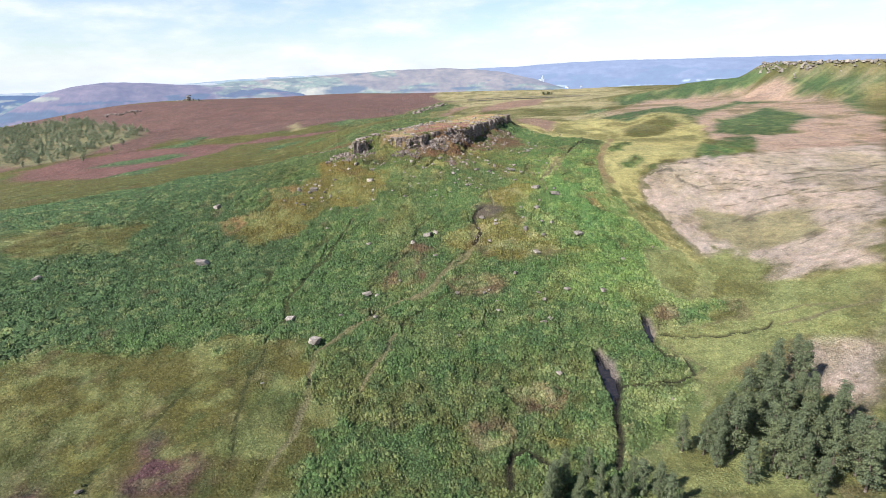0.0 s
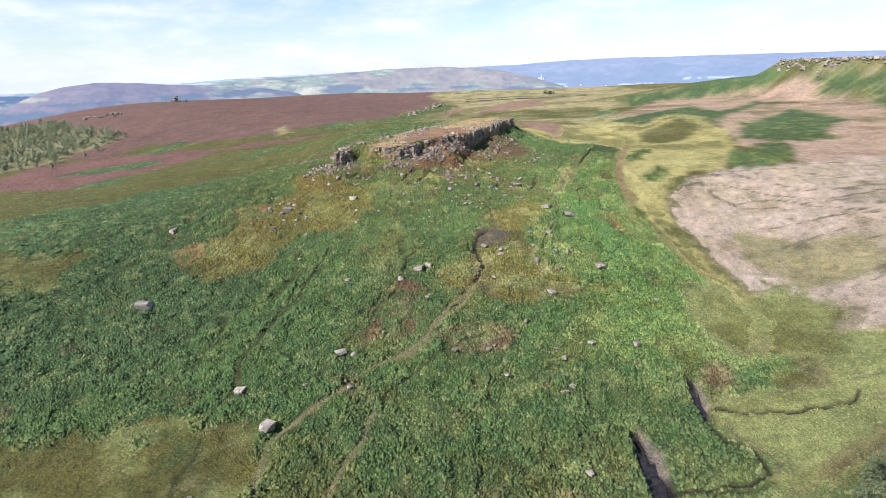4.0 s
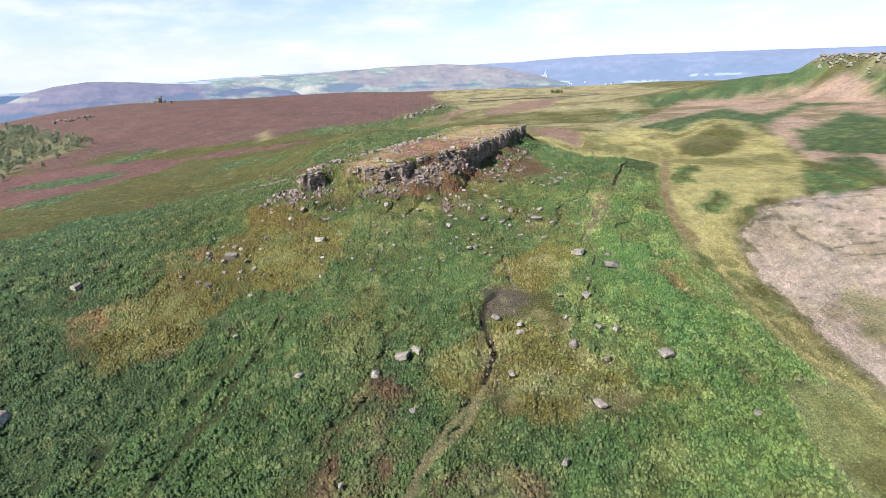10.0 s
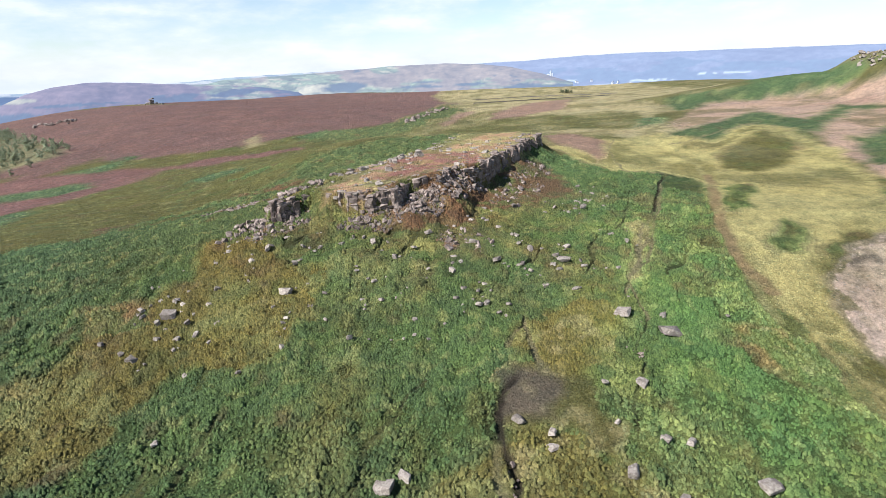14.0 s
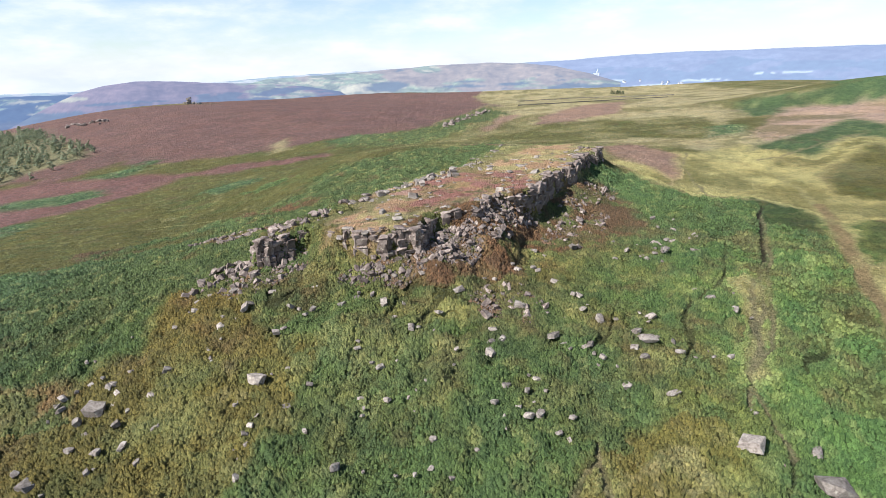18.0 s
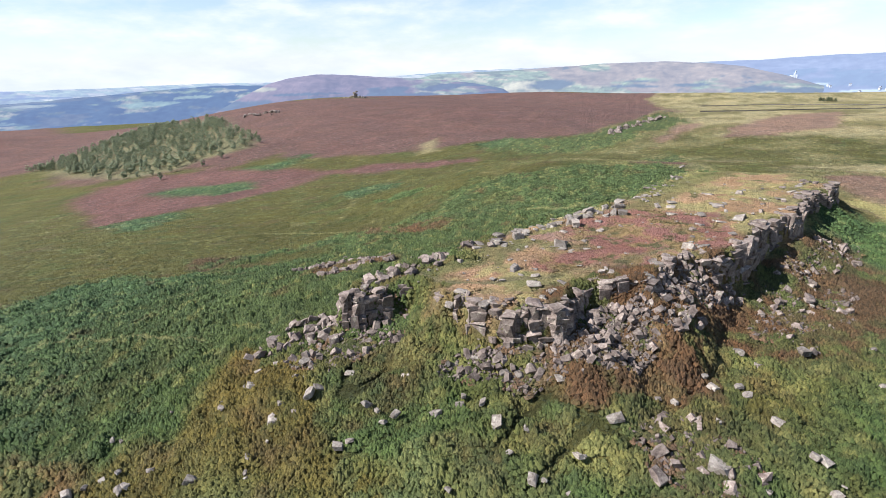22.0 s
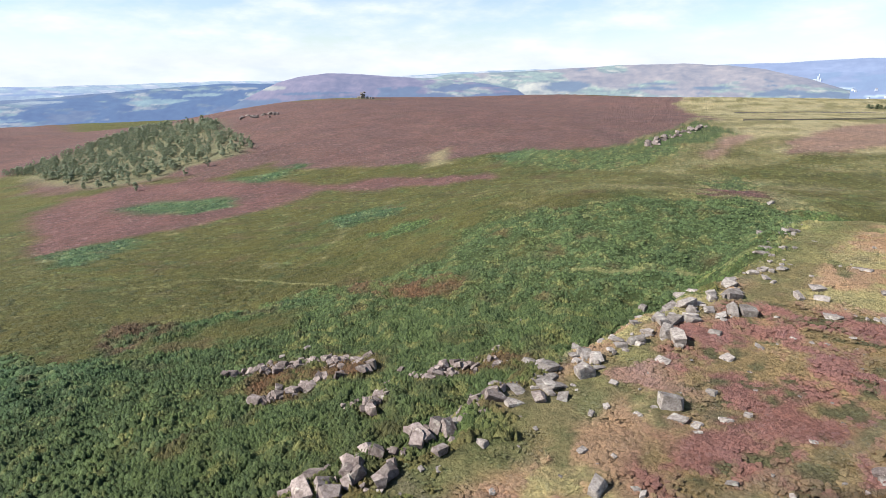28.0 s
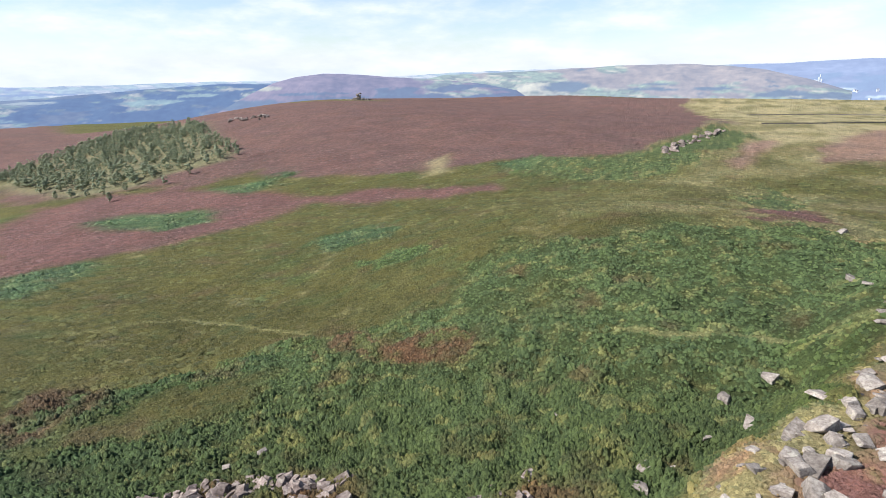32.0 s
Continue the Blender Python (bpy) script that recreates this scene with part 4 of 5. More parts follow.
# ---- works and village in the far valley ----
def on_ridge(bearing, elevation):
    """Where the far ridge's near side shows at that angle."""
    for i in range(400):
        r = 3950 + i * 2.0
        v = (r - 3950) / 945
        top = HUB[2] + 4650 * math.tan(radians(0.8))
        z = -180 + (top + 180) * float(ease(np.array([v]), 0.0, 0.74)[0])
        if z > HUB[2] + r * math.tan(radians(elevation)):
            break
    a = radians(bearing)
    return HUB[0] + r * math.sin(a), HUB[1] + r * math.cos(a), z


def pale_material(name, colour):
    m, nt, b = nodes_of(name)
    c = mix_node(nt, noise_node(nt, 0.05, 3.0, 0.5, position(nt)), colour, tuple(0.85 * v for v in colour))
    nt.links.new(c, b.inputs["Base Color"])
    b.inputs["Roughness"].default_value = 0.9
    return m


M_PALE = pale_material("pale_cladding", (0.5, 0.53, 0.6))
M_TILE = pale_material("slate_roof", (0.2, 0.2, 0.23))


def box(bm, x0, x1, y0, y1, z0, z1):
    v = [bm.verts.new(p) for p in ((x0, y0, z0), (x1, y0, z0), (x1, y1, z0), (x0, y1, z0), (x0, y0, z1), (x1, y0, z1), (x1, y1, z1), (x0, y1, z1))]
    for f in ((0, 3, 2, 1), (4, 5, 6, 7), (0, 1, 5, 4), (1, 2, 6, 5), (2, 3, 7, 6), (3, 0, 4, 7)):
        bm.faces.new([v[i] for i in f])


def works():
    x, y, z = on_ridge(10.75, -1.0)
    root = tagged(new("cement_works"), "white works with a tall chimney far down the valley", "factory")
    root.location = (x, y, z)
    root.rotation_euler, root.scale = (0, 0, radians(-11)), (0.65, 0.65, 0.65)
    bm = bmesh.new()
    bmesh.ops.create_cone(bm, cap_ends=True, segments=12, radius1=6, radius2=4.5, depth=75, matrix=Matrix.Translation((8, 0, 25)))
    part("chimney", bm, M_PALE, root)
    for name, b in (("tower", (-8, 6, -6, 10, -15, 40)), ("hall", (-40, -10, -8, 14, -15, 16)), ("shed", (-70, -42, -8, 10, -15, 6)), ("silo", (14, 26, -6, 6, -15, 22))):
        bm = bmesh.new()
        box(bm, *b)
        part(name, bm, M_PALE, root)


works()


def village():
    rr = random.Random(44)
    for i in range(44):
        x, y, z = on_ridge(rr.uniform(7.5, 19), rr.uniform(-2.6, -1.6))
        root = tagged(new("house"), "small pale house in a distant village", "house", "village houses")
        root.location = (x, y, z)
        root.rotation_euler = (0, 0, rr.uniform(0, 3))
        w, d, h = rr.uniform(4, 9), rr.uniform(3, 6), rr.uniform(3, 5)
        bm = bmesh.new()
        box(bm, -w, w, -d, d, -8, h)
        part("wall", bm, M_PALE, root)
        bm = bmesh.new()
        v = [bm.verts.new(p) for p in ((-w, -d, h), (w, -d, h), (w, d, h), (-w, d, h), (-w, 0, h + 4), (w, 0, h + 4))]
        for f in ((0, 1, 5, 4), (2, 3, 4, 5), (0, 4, 3), (1, 2, 5)):
            bm.faces.new([v[k] for k in f])
        part("roof", bm, M_TILE, root)


village()


# ---- rocks ----
def tri_arrays(me):
    me.calc_loop_triangles()
    v = np.empty(len(me.vertices) * 3, np.float32)
    me.vertices.foreach_get("co", v)
    f = np.empty(len(me.loop_triangles) * 3, np.int32)
    me.loop_triangles.foreach_get("vertices", f)
    return v.reshape(-1, 3), f.reshape(-1, 3)


def stone_mesh(name, seed, flat, worn, jitter=0.16, cuts=4):
    """An angular, split gritstone block about one metre across, its edges a little worn."""
    rnd = random.Random(seed)
    bm = bmesh.new()
    bmesh.ops.create_cube(bm, size=1.0)
    for v in bm.verts:
        v.co += Vector((rnd.uniform(-jitter, jitter), rnd.uniform(-jitter, jitter), rnd.uniform(-jitter, jitter) * 0.7))
    for _ in range(cuts):
        n = Vector((rnd.uniform(-1, 1), rnd.uniform(-1, 1), rnd.uniform(-0.4, 1))).normalized()
        cut = bmesh.ops.bisect_plane(bm, geom=bm.verts[:] + bm.edges[:] + bm.faces[:], plane_co=n * rnd.uniform(0.42, 0.6), plane_no=n, clear_outer=True)
        rim = [e for e in cut["geom_cut"] if isinstance(e, bmesh.types.BMEdge)]
        if rim:
            bmesh.ops.holes_fill(bm, edges=rim, sides=0)
    bmesh.ops.remove_doubles(bm, verts=bm.verts[:], dist=0.03)
    bmesh.ops.bevel(bm, geom=bm.edges[:], offset=worn, segments=2 if worn > 0.08 else 1, profile=0.6, affect="EDGES", clamp_overlap=True)
    for v in bm.verts:
        v.co.z *= flat
        v.co += Vector(noise.noise_vector(v.co * 2.3 + Vector((seed, 0, 0)))) * 0.02
    me = bpy.data.meshes.new(name)
    bm.to_mesh(me)
    bm.free()
    return me


BOULDERS = [stone_mesh("boulder", 10 + i, 0.55 + 0.12 * (i % 4), 0.13) for i in range(12)]
SLABS = [stone_mesh("slab", 40 + i, 0.28 + 0.06 * (i % 3), 0.045) for i in range(8)]
BLOCKS = [stone_mesh("block", 70 + i, 0.95, 0.022, 0.11 + 0.05 * (i % 3), 2 + i % 3) for i in range(18)]
for me in BOULDERS + SLABS:
    me.materials.append(M_ROCK)
for me in BLOCKS:
    me.materials.append(M_FACE)


def boulders(place, *spots):
    for x, y, size in spots:
        size = min(size, 3.4) if place == "TOP" else size * (0.88 if size < 3 else 1)
        rnd = random.Random(int(x * 31 + y * 17))
        top = place == "TOP"
        kinds = SLABS if (top and rnd.random() < 0.7) else BOULDERS
        ob = new("slab" if kinds is SLABS else "boulder", rnd.choice(kinds))
        wide = size * (rnd.uniform(0.75, 0.95) if top else rnd.uniform(0.75, 0.98))
        deep = wide * rnd.uniform(0.55, 0.9)
        tall = wide * (rnd.uniform(0.5, 0.8) if top else rnd.uniform(0.45, 0.75))
        z = ground_at(x, y) + tall * (0.08 if kinds is SLABS else 0.16) + (0.1 if top else 0.3)
        ob.matrix_world = pose(x, y, z, rnd.uniform(-14, 14), rnd.uniform(-14, 14), rnd.uniform(0, 360)) @ Matrix.Diagonal((wide, deep, tall, 1))
        if kinds is SLABS:
            text = "flat pale gritstone slab on the heathery crag top"
        elif top:
            text = "weathered grey gritstone boulder on the crag top"
        elif size > 2.6:
            text = "large pale gritstone boulder standing out of the bracken"
        else:
            text = "small grey gritstone boulder half sunk in bracken"
        tagged(ob, text, "rock", "boulders on the crag top" if top else "boulders on the slope")


boulders("SLOPE", (-7.1, 250, 4.3), (19.5, 263.6, 2.9), (25.7, 259.9, 2.6), (25, 256.2, 2.6), (50.6, 298.4, 4.3), (60.9, 297.3, 3), (60.1, 290.3, 4.9), (47.2, 257.4, 2.9), (52.1, 256.7, 3), (38.7, 249.9, 3), (46.2, 244.8, 2.3), (63, 247.8, 4.3), (39, 261.6, 1.9), (47.3, 272.2, 3.2), (-39.9, 311, 4.2), (-31.9, 304.8, 2.4), (-33.9, 245.4, 2.8), (-56.6, 263.7, 2.4), (-73.2, 288.9, 3.1), (-70.3, 304.3, 4), (-13.8, 243.7, 3.4), (21.1, 240.3, 2.1), (40.8, 327, 3.4), (14.5, 337.4, 5.1))
boulders("SLOPE", (7.5, 327.9, 2.6), (41.4, 310.1, 2.4), (-56, 300.4, 2.1), (-55.7, 293.2, 2), (-65.1, 295.4, 1.7), (-85.1, 295.7, 1.8), (-27, 299.8, 1.6), (-21.5, 322.2, 1.5), (-17.3, 316.2, 1.4), (-51.1, 328.4, 2.7), (-55.3, 330, 2), (77.9, 297.8, 1.4), (0.5, 291, 1.2), (39.6, 272.8, 2), (-29.7, 199.6, 3.2), (-25.7, 198.2, 2.5), (-37.3, 184.2, 2.1), (-107, 235.5, 6.5), (-3.4, 252.1, 2.8), (-54.9, 182.1, 3.1), (-43.4, 167.6, 3.5), (4.8, 182.6, 1.7), (4.9, 174.1, 2.2), (5, 200.5, 1.9))
boulders("SLOPE", (29.4, 214.6, 2.7), (38.3, 197.8, 2.9), (48.6, 205, 2.3), (38.5, 186.4, 2.1), (35.7, 183.8, 2.4), (36.9, 202, 2.3), (20, 195.7, 1.5), (20, 190.1, 1.8), (-3.4, 229.9, 2.2), (40.7, 230, 4), (78.2, 230.1, 2.4), (-121.4, 295.9, 4.3), (-17.5, 209.9, 1.7), (96, 243.1, 1.7), (-24.6, 183.5, 1.8), (-86.5, 108, 2), (-169.1, 218.5, 3.5), (66.8, 143.5, 1.5), (36, 156.5, 2.6), (-54.6, 146.7, 1.5), (63.1, 205.6, 2.6), (15.6, 200.8, 1.5), (17.7, 202.8, 1.3), (-21.3, 338.5, 1.9))
boulders("SLOPE", (-54.1, 326.6, 2.9), (-39.1, 325.8, 1.7), (-21.2, 320.2, 1.8), (-15.6, 315.2, 2), (-28.9, 310.4, 1.5), (-67.3, 305.8, 1.5), (-72.9, 306.6, 1.6), (-3.1, 298.5, 2.1), (7.1, 320.5, 2.7), (9.7, 315.1, 1.5), (28.8, 337.9, 2), (27.2, 323.6, 2.1), (37.5, 324, 2.1), (38.7, 320.9, 2.6), (22.6, 324.4, 1.6), (57.1, 380.3, 3.4), (67.7, 374.9, 3.4), (35.8, 334.1, 1.5), (21.8, 303.7, 1.8), (54.1, 305.9, 1.8), (-18, 307.3, 1.5), (-4.9, 332.9, 1.9), (-14.7, 330.4, 1.4), (-24.6, 338.7, 1.5))
boulders("SLOPE", (-8.9, 327.5, 1.2), (20.1, 335.4, 1.7), (-19.4, 345, 1.8), (-16.7, 345.2, 1.8), (13.2, 357.3, 1.7), (18.6, 357.5, 2), (56.7, 322.1, 1.7), (-5.7, 312.2, 1.1), (-37.3, 303, 1.5), (-42.2, 305.4, 1.6), (-58.5, 309.9, 1.5), (-56.7, 340.2, 2.7), (-50.3, 334.8, 2.3), (-36, 340.5, 2), (-24.7, 336.8, 2.3), (-27.8, 334.1, 2.2), (-0.5, 340.3, 2.9), (14.5, 355.3, 2.6), (19.7, 355.3, 2.4), (31.4, 374.3, 2.9), (19.7, 368.9, 2.5), (23.4, 350.4, 2.6), (22.9, 365.6, 2), (5.7, 348.7, 1.5))
boulders("SLOPE", (8.3, 349, 1.5), (14.6, 346.4, 2.4), (25.1, 366.6, 1.3), (-37.5, 332.3, 1.2), (-9.6, 345, 2.3))
boulders("TOP", (-23.4, 368.2, 2.8), (10.7, 391.3, 3.6), (-16.7, 385.6, 3.7), (-15.8, 404.6, 6.6), (-21.6, 439.6, 2.9), (-24.5, 429.5, 2.2), (-38.9, 409.2, 3.6), (-30.5, 386.4, 2.3), (-14.8, 447.4, 3.7), (-5, 418, 4.9), (7.5, 432.9, 2.8), (18.3, 447.2, 4), (19.6, 432.1, 4.2), (27, 449.7, 6.3), (23.6, 419.6, 5.2), (14.9, 419.8, 3.1), (7.6, 420.7, 2.8), (-25.6, 373.6, 1.7), (-2.1, 383.1, 1.3), (5.8, 489.3, 2.7), (2.6, 457.5, 2.6), (-10.8, 373.6, 1.3), (-3.7, 369.8, 2.4), (-18, 361.2, 2.6))
boulders("TOP", (-13.9, 358.6, 3.4), (-13, 363.7, 2), (-30.9, 356, 3.1), (-32, 353.1, 2.8), (-24.8, 351.9, 2.9), (-41.2, 360, 1.8), (-18.1, 432.8, 3.3), (-21.5, 402, 3.2), (-14.2, 419, 4.3), (-17.7, 396.9, 2.4), (-10.5, 408.7, 2), (-33.1, 386.6, 3.5), (-29.5, 383.6, 1.8), (-32.9, 415.3, 2.5), (-9.2, 415.7, 3), (3.9, 428, 2.9), (7.4, 428, 2.7), (-15.9, 382.7, 2.1), (-13.9, 382.2, 1.8), (-10.6, 384.4, 1.8), (-7.1, 430.8, 6.9), (3.6, 443.3, 2.7), (13.7, 532, 4.3), (-9.3, 401.2, 2.2))
boulders("TOP", (-26.4, 393.6, 1.1), (-24, 382.9, 1), (-40.8, 375.5, 2), (-55.2, 379.3, 2.4), (-52.7, 382.4, 2.4), (-17.5, 406, 4), (-40.1, 426.5, 2.2), (-37.9, 423.7, 1.8), (-32.5, 419.8, 2.6), (-28.7, 420.6, 1.7), (6.2, 479.1, 2.7), (3.4, 461.4, 2), (-11.8, 419, 1.1), (-46, 429.9, 1.5), (-92.8, 407.2, 1.2), (-89.5, 411.9, 2))


# smaller stones among the ferns below the crag
def slope_stones():
    rr = random.Random(77)
    outline = [(-82, 318), (-62, 340), (-20, 340), (20, 330), (62, 420), (84, 400), (66, 330), (40, 285), (0, 290), (-40, 280), (-78, 285)]
    X = np.array([rr.uniform(-85, 85) for _ in range(1500)])
    Y = np.array([rr.uniform(280, 420) for _ in range(1500)])
    ok = np.nonzero((inside(outline, X, Y) > 0) & (fractal(X, Y, 13, 19) + np.array([rr.uniform(0, 0.35) for _ in range(1500)]) > 0.28))[0][:170]
    for i in ok:
        s = 0.55 + 1.35 * rr.random() ** 2
        ob = new("boulder", rr.choice(BOULDERS))
        ob.matrix_world = pose(X[i], Y[i], ground_at(X[i], Y[i]) + 0.32 + 0.2 * s, rr.uniform(-30, 30), rr.uniform(-30, 30), rr.uniform(0, 360)) @ Matrix.Diagonal((s * 1.15, s * 0.85, s * 0.8, 1))
        tagged(ob, "small grey gritstone boulder half sunk in bracken", "rock", "boulders on the slope")


slope_stones()

# ---- the crag: split and stacked gritstone along its edge ----
crag = tagged(new("rock_crag"), "jointed grey gritstone crag of stacked blocks under a heathery top", "crag")
crag.location = (0, 380, ground_at(0, 380))
CRAG_FACE = CRAG[:29]
rnd = random.Random(5)


def under(ob, parent):
    ob.parent = parent
    ob.matrix_parent_inverse = parent.matrix_world.inverted()


bpy.context.view_layer.update()


def face_blocks():
    """Columns cut by upright joints, from the foot of the face to its top, along the crag's edge."""
    made, far_along = [], 0.0
    for (ax, ay), (bx, by) in zip(CRAG_FACE, CRAG_FACE[1:]):
        length = math.hypot(bx - ax, by - ay)
        ux, uy = (bx - ax) / length, (by - ay) / length
        nx, ny = uy, -ux
        s = rnd.uniform(0, 0.4)
        while s < length:
            stout = 1.5 if 15 < ax < 36 else 1.0
            wide = rnd.choice((0.8, 1.1, 1.4, 1.9, 2.5)) * stout
            px, py = ax + ux * (s + wide / 2), ay + uy * (s + wide / 2)
            s += wide * rnd.uniform(0.82, 0.98)
            where = far_along + s
            if (-42 < px < -31 and rnd.random() < 0.75) or (-7 < px < 12 and rnd.random() < 0.25):      # grassy break; scree spilling over the rim
                continue
            drop = float(np.interp(px, FACE_X, FACE_DROP))
            top = float(crag_top(np.array([px]), np.array([py]))[0]) + rnd.choice((-2.2, -1.2, -0.6, -0.2, 0.1, 0.4)) + 0.5 * math.sin(where * 0.31)
            foot = top - drop - 1.2
            out = rnd.uniform(-1.1, 0.7) * (0.5 if stout > 1 else 1) + 0.6 * math.sin(where * 0.8)
            turn = math.degrees(math.atan2(uy, ux)) + rnd.uniform(-20, 20) * (0.35 if stout > 1 else 1)
            tip = (rnd.gauss(0, 3), rnd.gauss(0, 3))
            deep = rnd.uniform(1.8, 3.2) * (1.3 if stout > 1 else 1)
            z = top
            while z > foot:
                tall = rnd.choice((0.7, 1.2, 1.9, 2.6, 3.4)) * (1.3 if stout > 1 else 1) if z < top - 0.3 else rnd.choice((1.3, 2.0, 2.8) if stout > 1 else (0.45, 0.7, 1.1))
                span = wide * (rnd.uniform(0.95, 1.2) if z < top - 0.3 else rnd.uniform(1.0, 1.2 if stout > 1 else 1.5))
                lean = (top - z) * (0.04 if stout > 1 else rnd.uniform(0.04, 0.16)) + rnd.uniform(-0.25, 0.25)
                slip = rnd.uniform(-0.15, 0.15)
                cx, cy = px + nx * (out + lean - deep * 0.3) + ux * slip, py + ny * (out + lean - deep * 0.3) + uy * slip
                made.append((cx, cy, z - tall / 2, tip[0] + rnd.gauss(0, 2.5), tip[1] + rnd.gauss(0, 2.5), turn + rnd.uniform(-7, 7), span, deep, tall * 1.1))
                z -= tall * 0.95
        far_along += length
    return made


face = face_blocks()
print("face blocks", len(face))


def joined(name, variants, places, material, parent, label=""):
    """Many small stones in one mesh."""
    vs, fs, at = [], [], 0
    pre = [tri_arrays(m) for m in variants]
    for i, (m, k) in enumerate(places):
        v, f = pre[k % len(pre)]
        a = np.array(m)
        vs.append(v @ a[:3, :3].T + a[:3, 3])
        fs.append(f + at)
        at += len(v)
    me = plain_mesh(name, np.concatenate(vs), np.concatenate(fs), smooth=False)
    me.materials.append(material)
    ob = new(name, me)
    if parent:
        under(ob, parent)
    return tagged(ob, label, kind="stuff")


order = sorted(range(len(face)), key=lambda i: (face[i][1] - 340) - 0.4 * face[i][2])
rest = []
for n, i in enumerate(order):
    x, y, z, rx, ry, rz, sx, sy, sz = face[i]
    m = pose(x, y, z, rx, ry, rz) @ Matrix.Diagonal((sx, sy, sz, 1))
    if n < 300:
        ob = new("block", BLOCKS[i % len(BLOCKS)])
        ob.matrix_world = m
        under(ob, crag)
    else:
        rest.append((m, i))
if rest:
    joined("blockwork", BLOCKS, rest, M_FACE, crag)


def scatter_in(outline, count, rnd):
    xs, ys = [p[0] for p in outline], [p[1] for p in outline]
    got = []
    while len(got) < count:
        X = np.array([rnd.uniform(min(xs), max(xs)) for _ in range(count)])
        Y = np.array([rnd.uniform(min(ys), max(ys)) for _ in range(count)])
        ok = inside(outline, X, Y) + fractal(X, Y, 8, 13) * 4 > 0
        got += list(zip(X[ok], Y[ok]))
    return got[:count]


SCREE_CORE = [(-12, 350), (-8, 361), (0, 366), (9, 381), (18, 388), (24, 394), (19, 382), (11, 365), (2, 352), (-8, 346)]
SCREE_TAIL = [(0, 341), (9, 346), (17, 342), (20, 336), (14, 330), (5, 334)]
SCREE_LOW = [(4, 342), (13, 347), (20, 342), (18, 334), (7, 334)]
SCREE_EAST = [(26, 400), (34, 415), (45, 431), (59, 452), (58, 438), (46, 403), (34, 375), (23, 380)]
SCREE_WEST = [(-61, 338), (-62, 352), (-54, 353), (-44, 358), (-41, 350), (-49, 340)]
SCREE_MID = [(-31, 342), (-28, 349), (-12, 351), (-9, 346), (-20, 341)]
scree = tagged(new("scree"), "tumbled angular gritstone blocks below the crag among rusty bracken", "scree")
scree.location = (15, 360, ground_at(15, 360))
bpy.context.view_layer.update()
spots = (scatter_in(SCREE_CORE, 2300, rnd) + scatter_in(SCREE_LOW, 120, rnd) + scatter_in(SCREE_EAST, 850, rnd)
         + scatter_in(SCREE_TAIL, 130, rnd) + scatter_in(SCREE_WEST, 420, rnd) + scatter_in(SCREE_MID, 300, rnd))
spot_z = height([p[0] for p in spots], [p[1] for p in spots])
crumbs = []
for n, ((x, y), z) in enumerate(zip(spots, spot_z)):
    big = n % 13 == 0
    size = rnd.uniform(0.9, 1.8) if big else rnd.uniform(0.28, 0.8)
    m = pose(x, y, z + size * 0.3, rnd.uniform(-60, 60), rnd.uniform(-60, 60), rnd.uniform(0, 360)) @ Matrix.Diagonal(
        (size * rnd.uniform(0.9, 1.6), size * rnd.uniform(0.6, 0.9), size * rnd.uniform(0.6, 1.0), 1))
    if big and n < 3900:
        ob = new("stone", BLOCKS[n % len(BLOCKS)])
        ob.matrix_world = m
        under(ob, scree)
    else:
        crumbs.append((m, n))
joined("rubble", BLOCKS, crumbs, M_FACE, scree)


def rock_band(name, label, way, count, low, high, spread, seed, parts=BLOCKS, sink=0.2, tip=30, knots_at=0):
    """A line of outcropping rocks along a way."""
    rr = random.Random(seed)
    top = tagged(new(name), label, "outcrop")
    top.location = (*way[0], ground_at(*way[0]))
    bpy.context.view_layer.update()
    for i in range(count):
        t = (i + rr.random()) / count * (len(way) - 1)
        if knots_at:        # gathered into heaps, with plants between
            t = min(max((int(i * knots_at / count) + 0.5 + rr.gauss(0, 0.2)) / knots_at, 0), 1) * (len(way) - 1) * 0.999
        k = min(int(t), len(way) - 2)
        x = way[k][0] + (way[k + 1][0] - way[k][0]) * (t - k) + rr.gauss(0, spread)
        y = way[k][1] + (way[k + 1][1] - way[k][1]) * (t - k) + rr.gauss(0, spread)
        size = low + (high - low) * rr.random() ** 2.2
        ob = new("rock", parts[i % len(parts)])
        ob.matrix_world = pose(x, y, ground_at(x, y) + size * sink, rr.uniform(-tip, tip), rr.uniform(-tip, tip), rr.uniform(0, 360)) @ Matrix.Diagonal(
            (size * rr.uniform(0.9, 1.5), size * rr.uniform(0.7, 1.0), size * rr.uniform(0.6, 1.0), 1))
        under(ob, top)
    return top


rock_band("rock_outcrop", "low broken band of grey rocks in the bracken", [(-97, 398), (-88, 401), (-80, 404), (-71, 406)], 190, 0.3, 1.6, 1.5, 1, BLOCKS, 0.3, 30)
rock_band("rock_outcrop", "low dark rock step under rusty bracken", [(-68, 402), (-73, 396), (-78, 388), (-81, 385)], 90, 0.4, 1.9, 0.9, 2, BLOCKS, 0.35, 30)
rock_band("rock_outcrop", "row of grey rocks tumbling from the crag's end", [(-62, 386), (-58, 397), (-53, 404), (-45, 410)], 190, 0.3, 1.6, 1.5, 3, BLOCKS, 0.3, 30)
rock_band("rock_outcrop", "jumble of grey blocks at the crag's end", [(-66, 343), (-60, 353), (-52, 362), (-44, 372), (-38, 384)], 250, 0.5, 2.2, 3.0, 4, BLOCKS, 0.36)
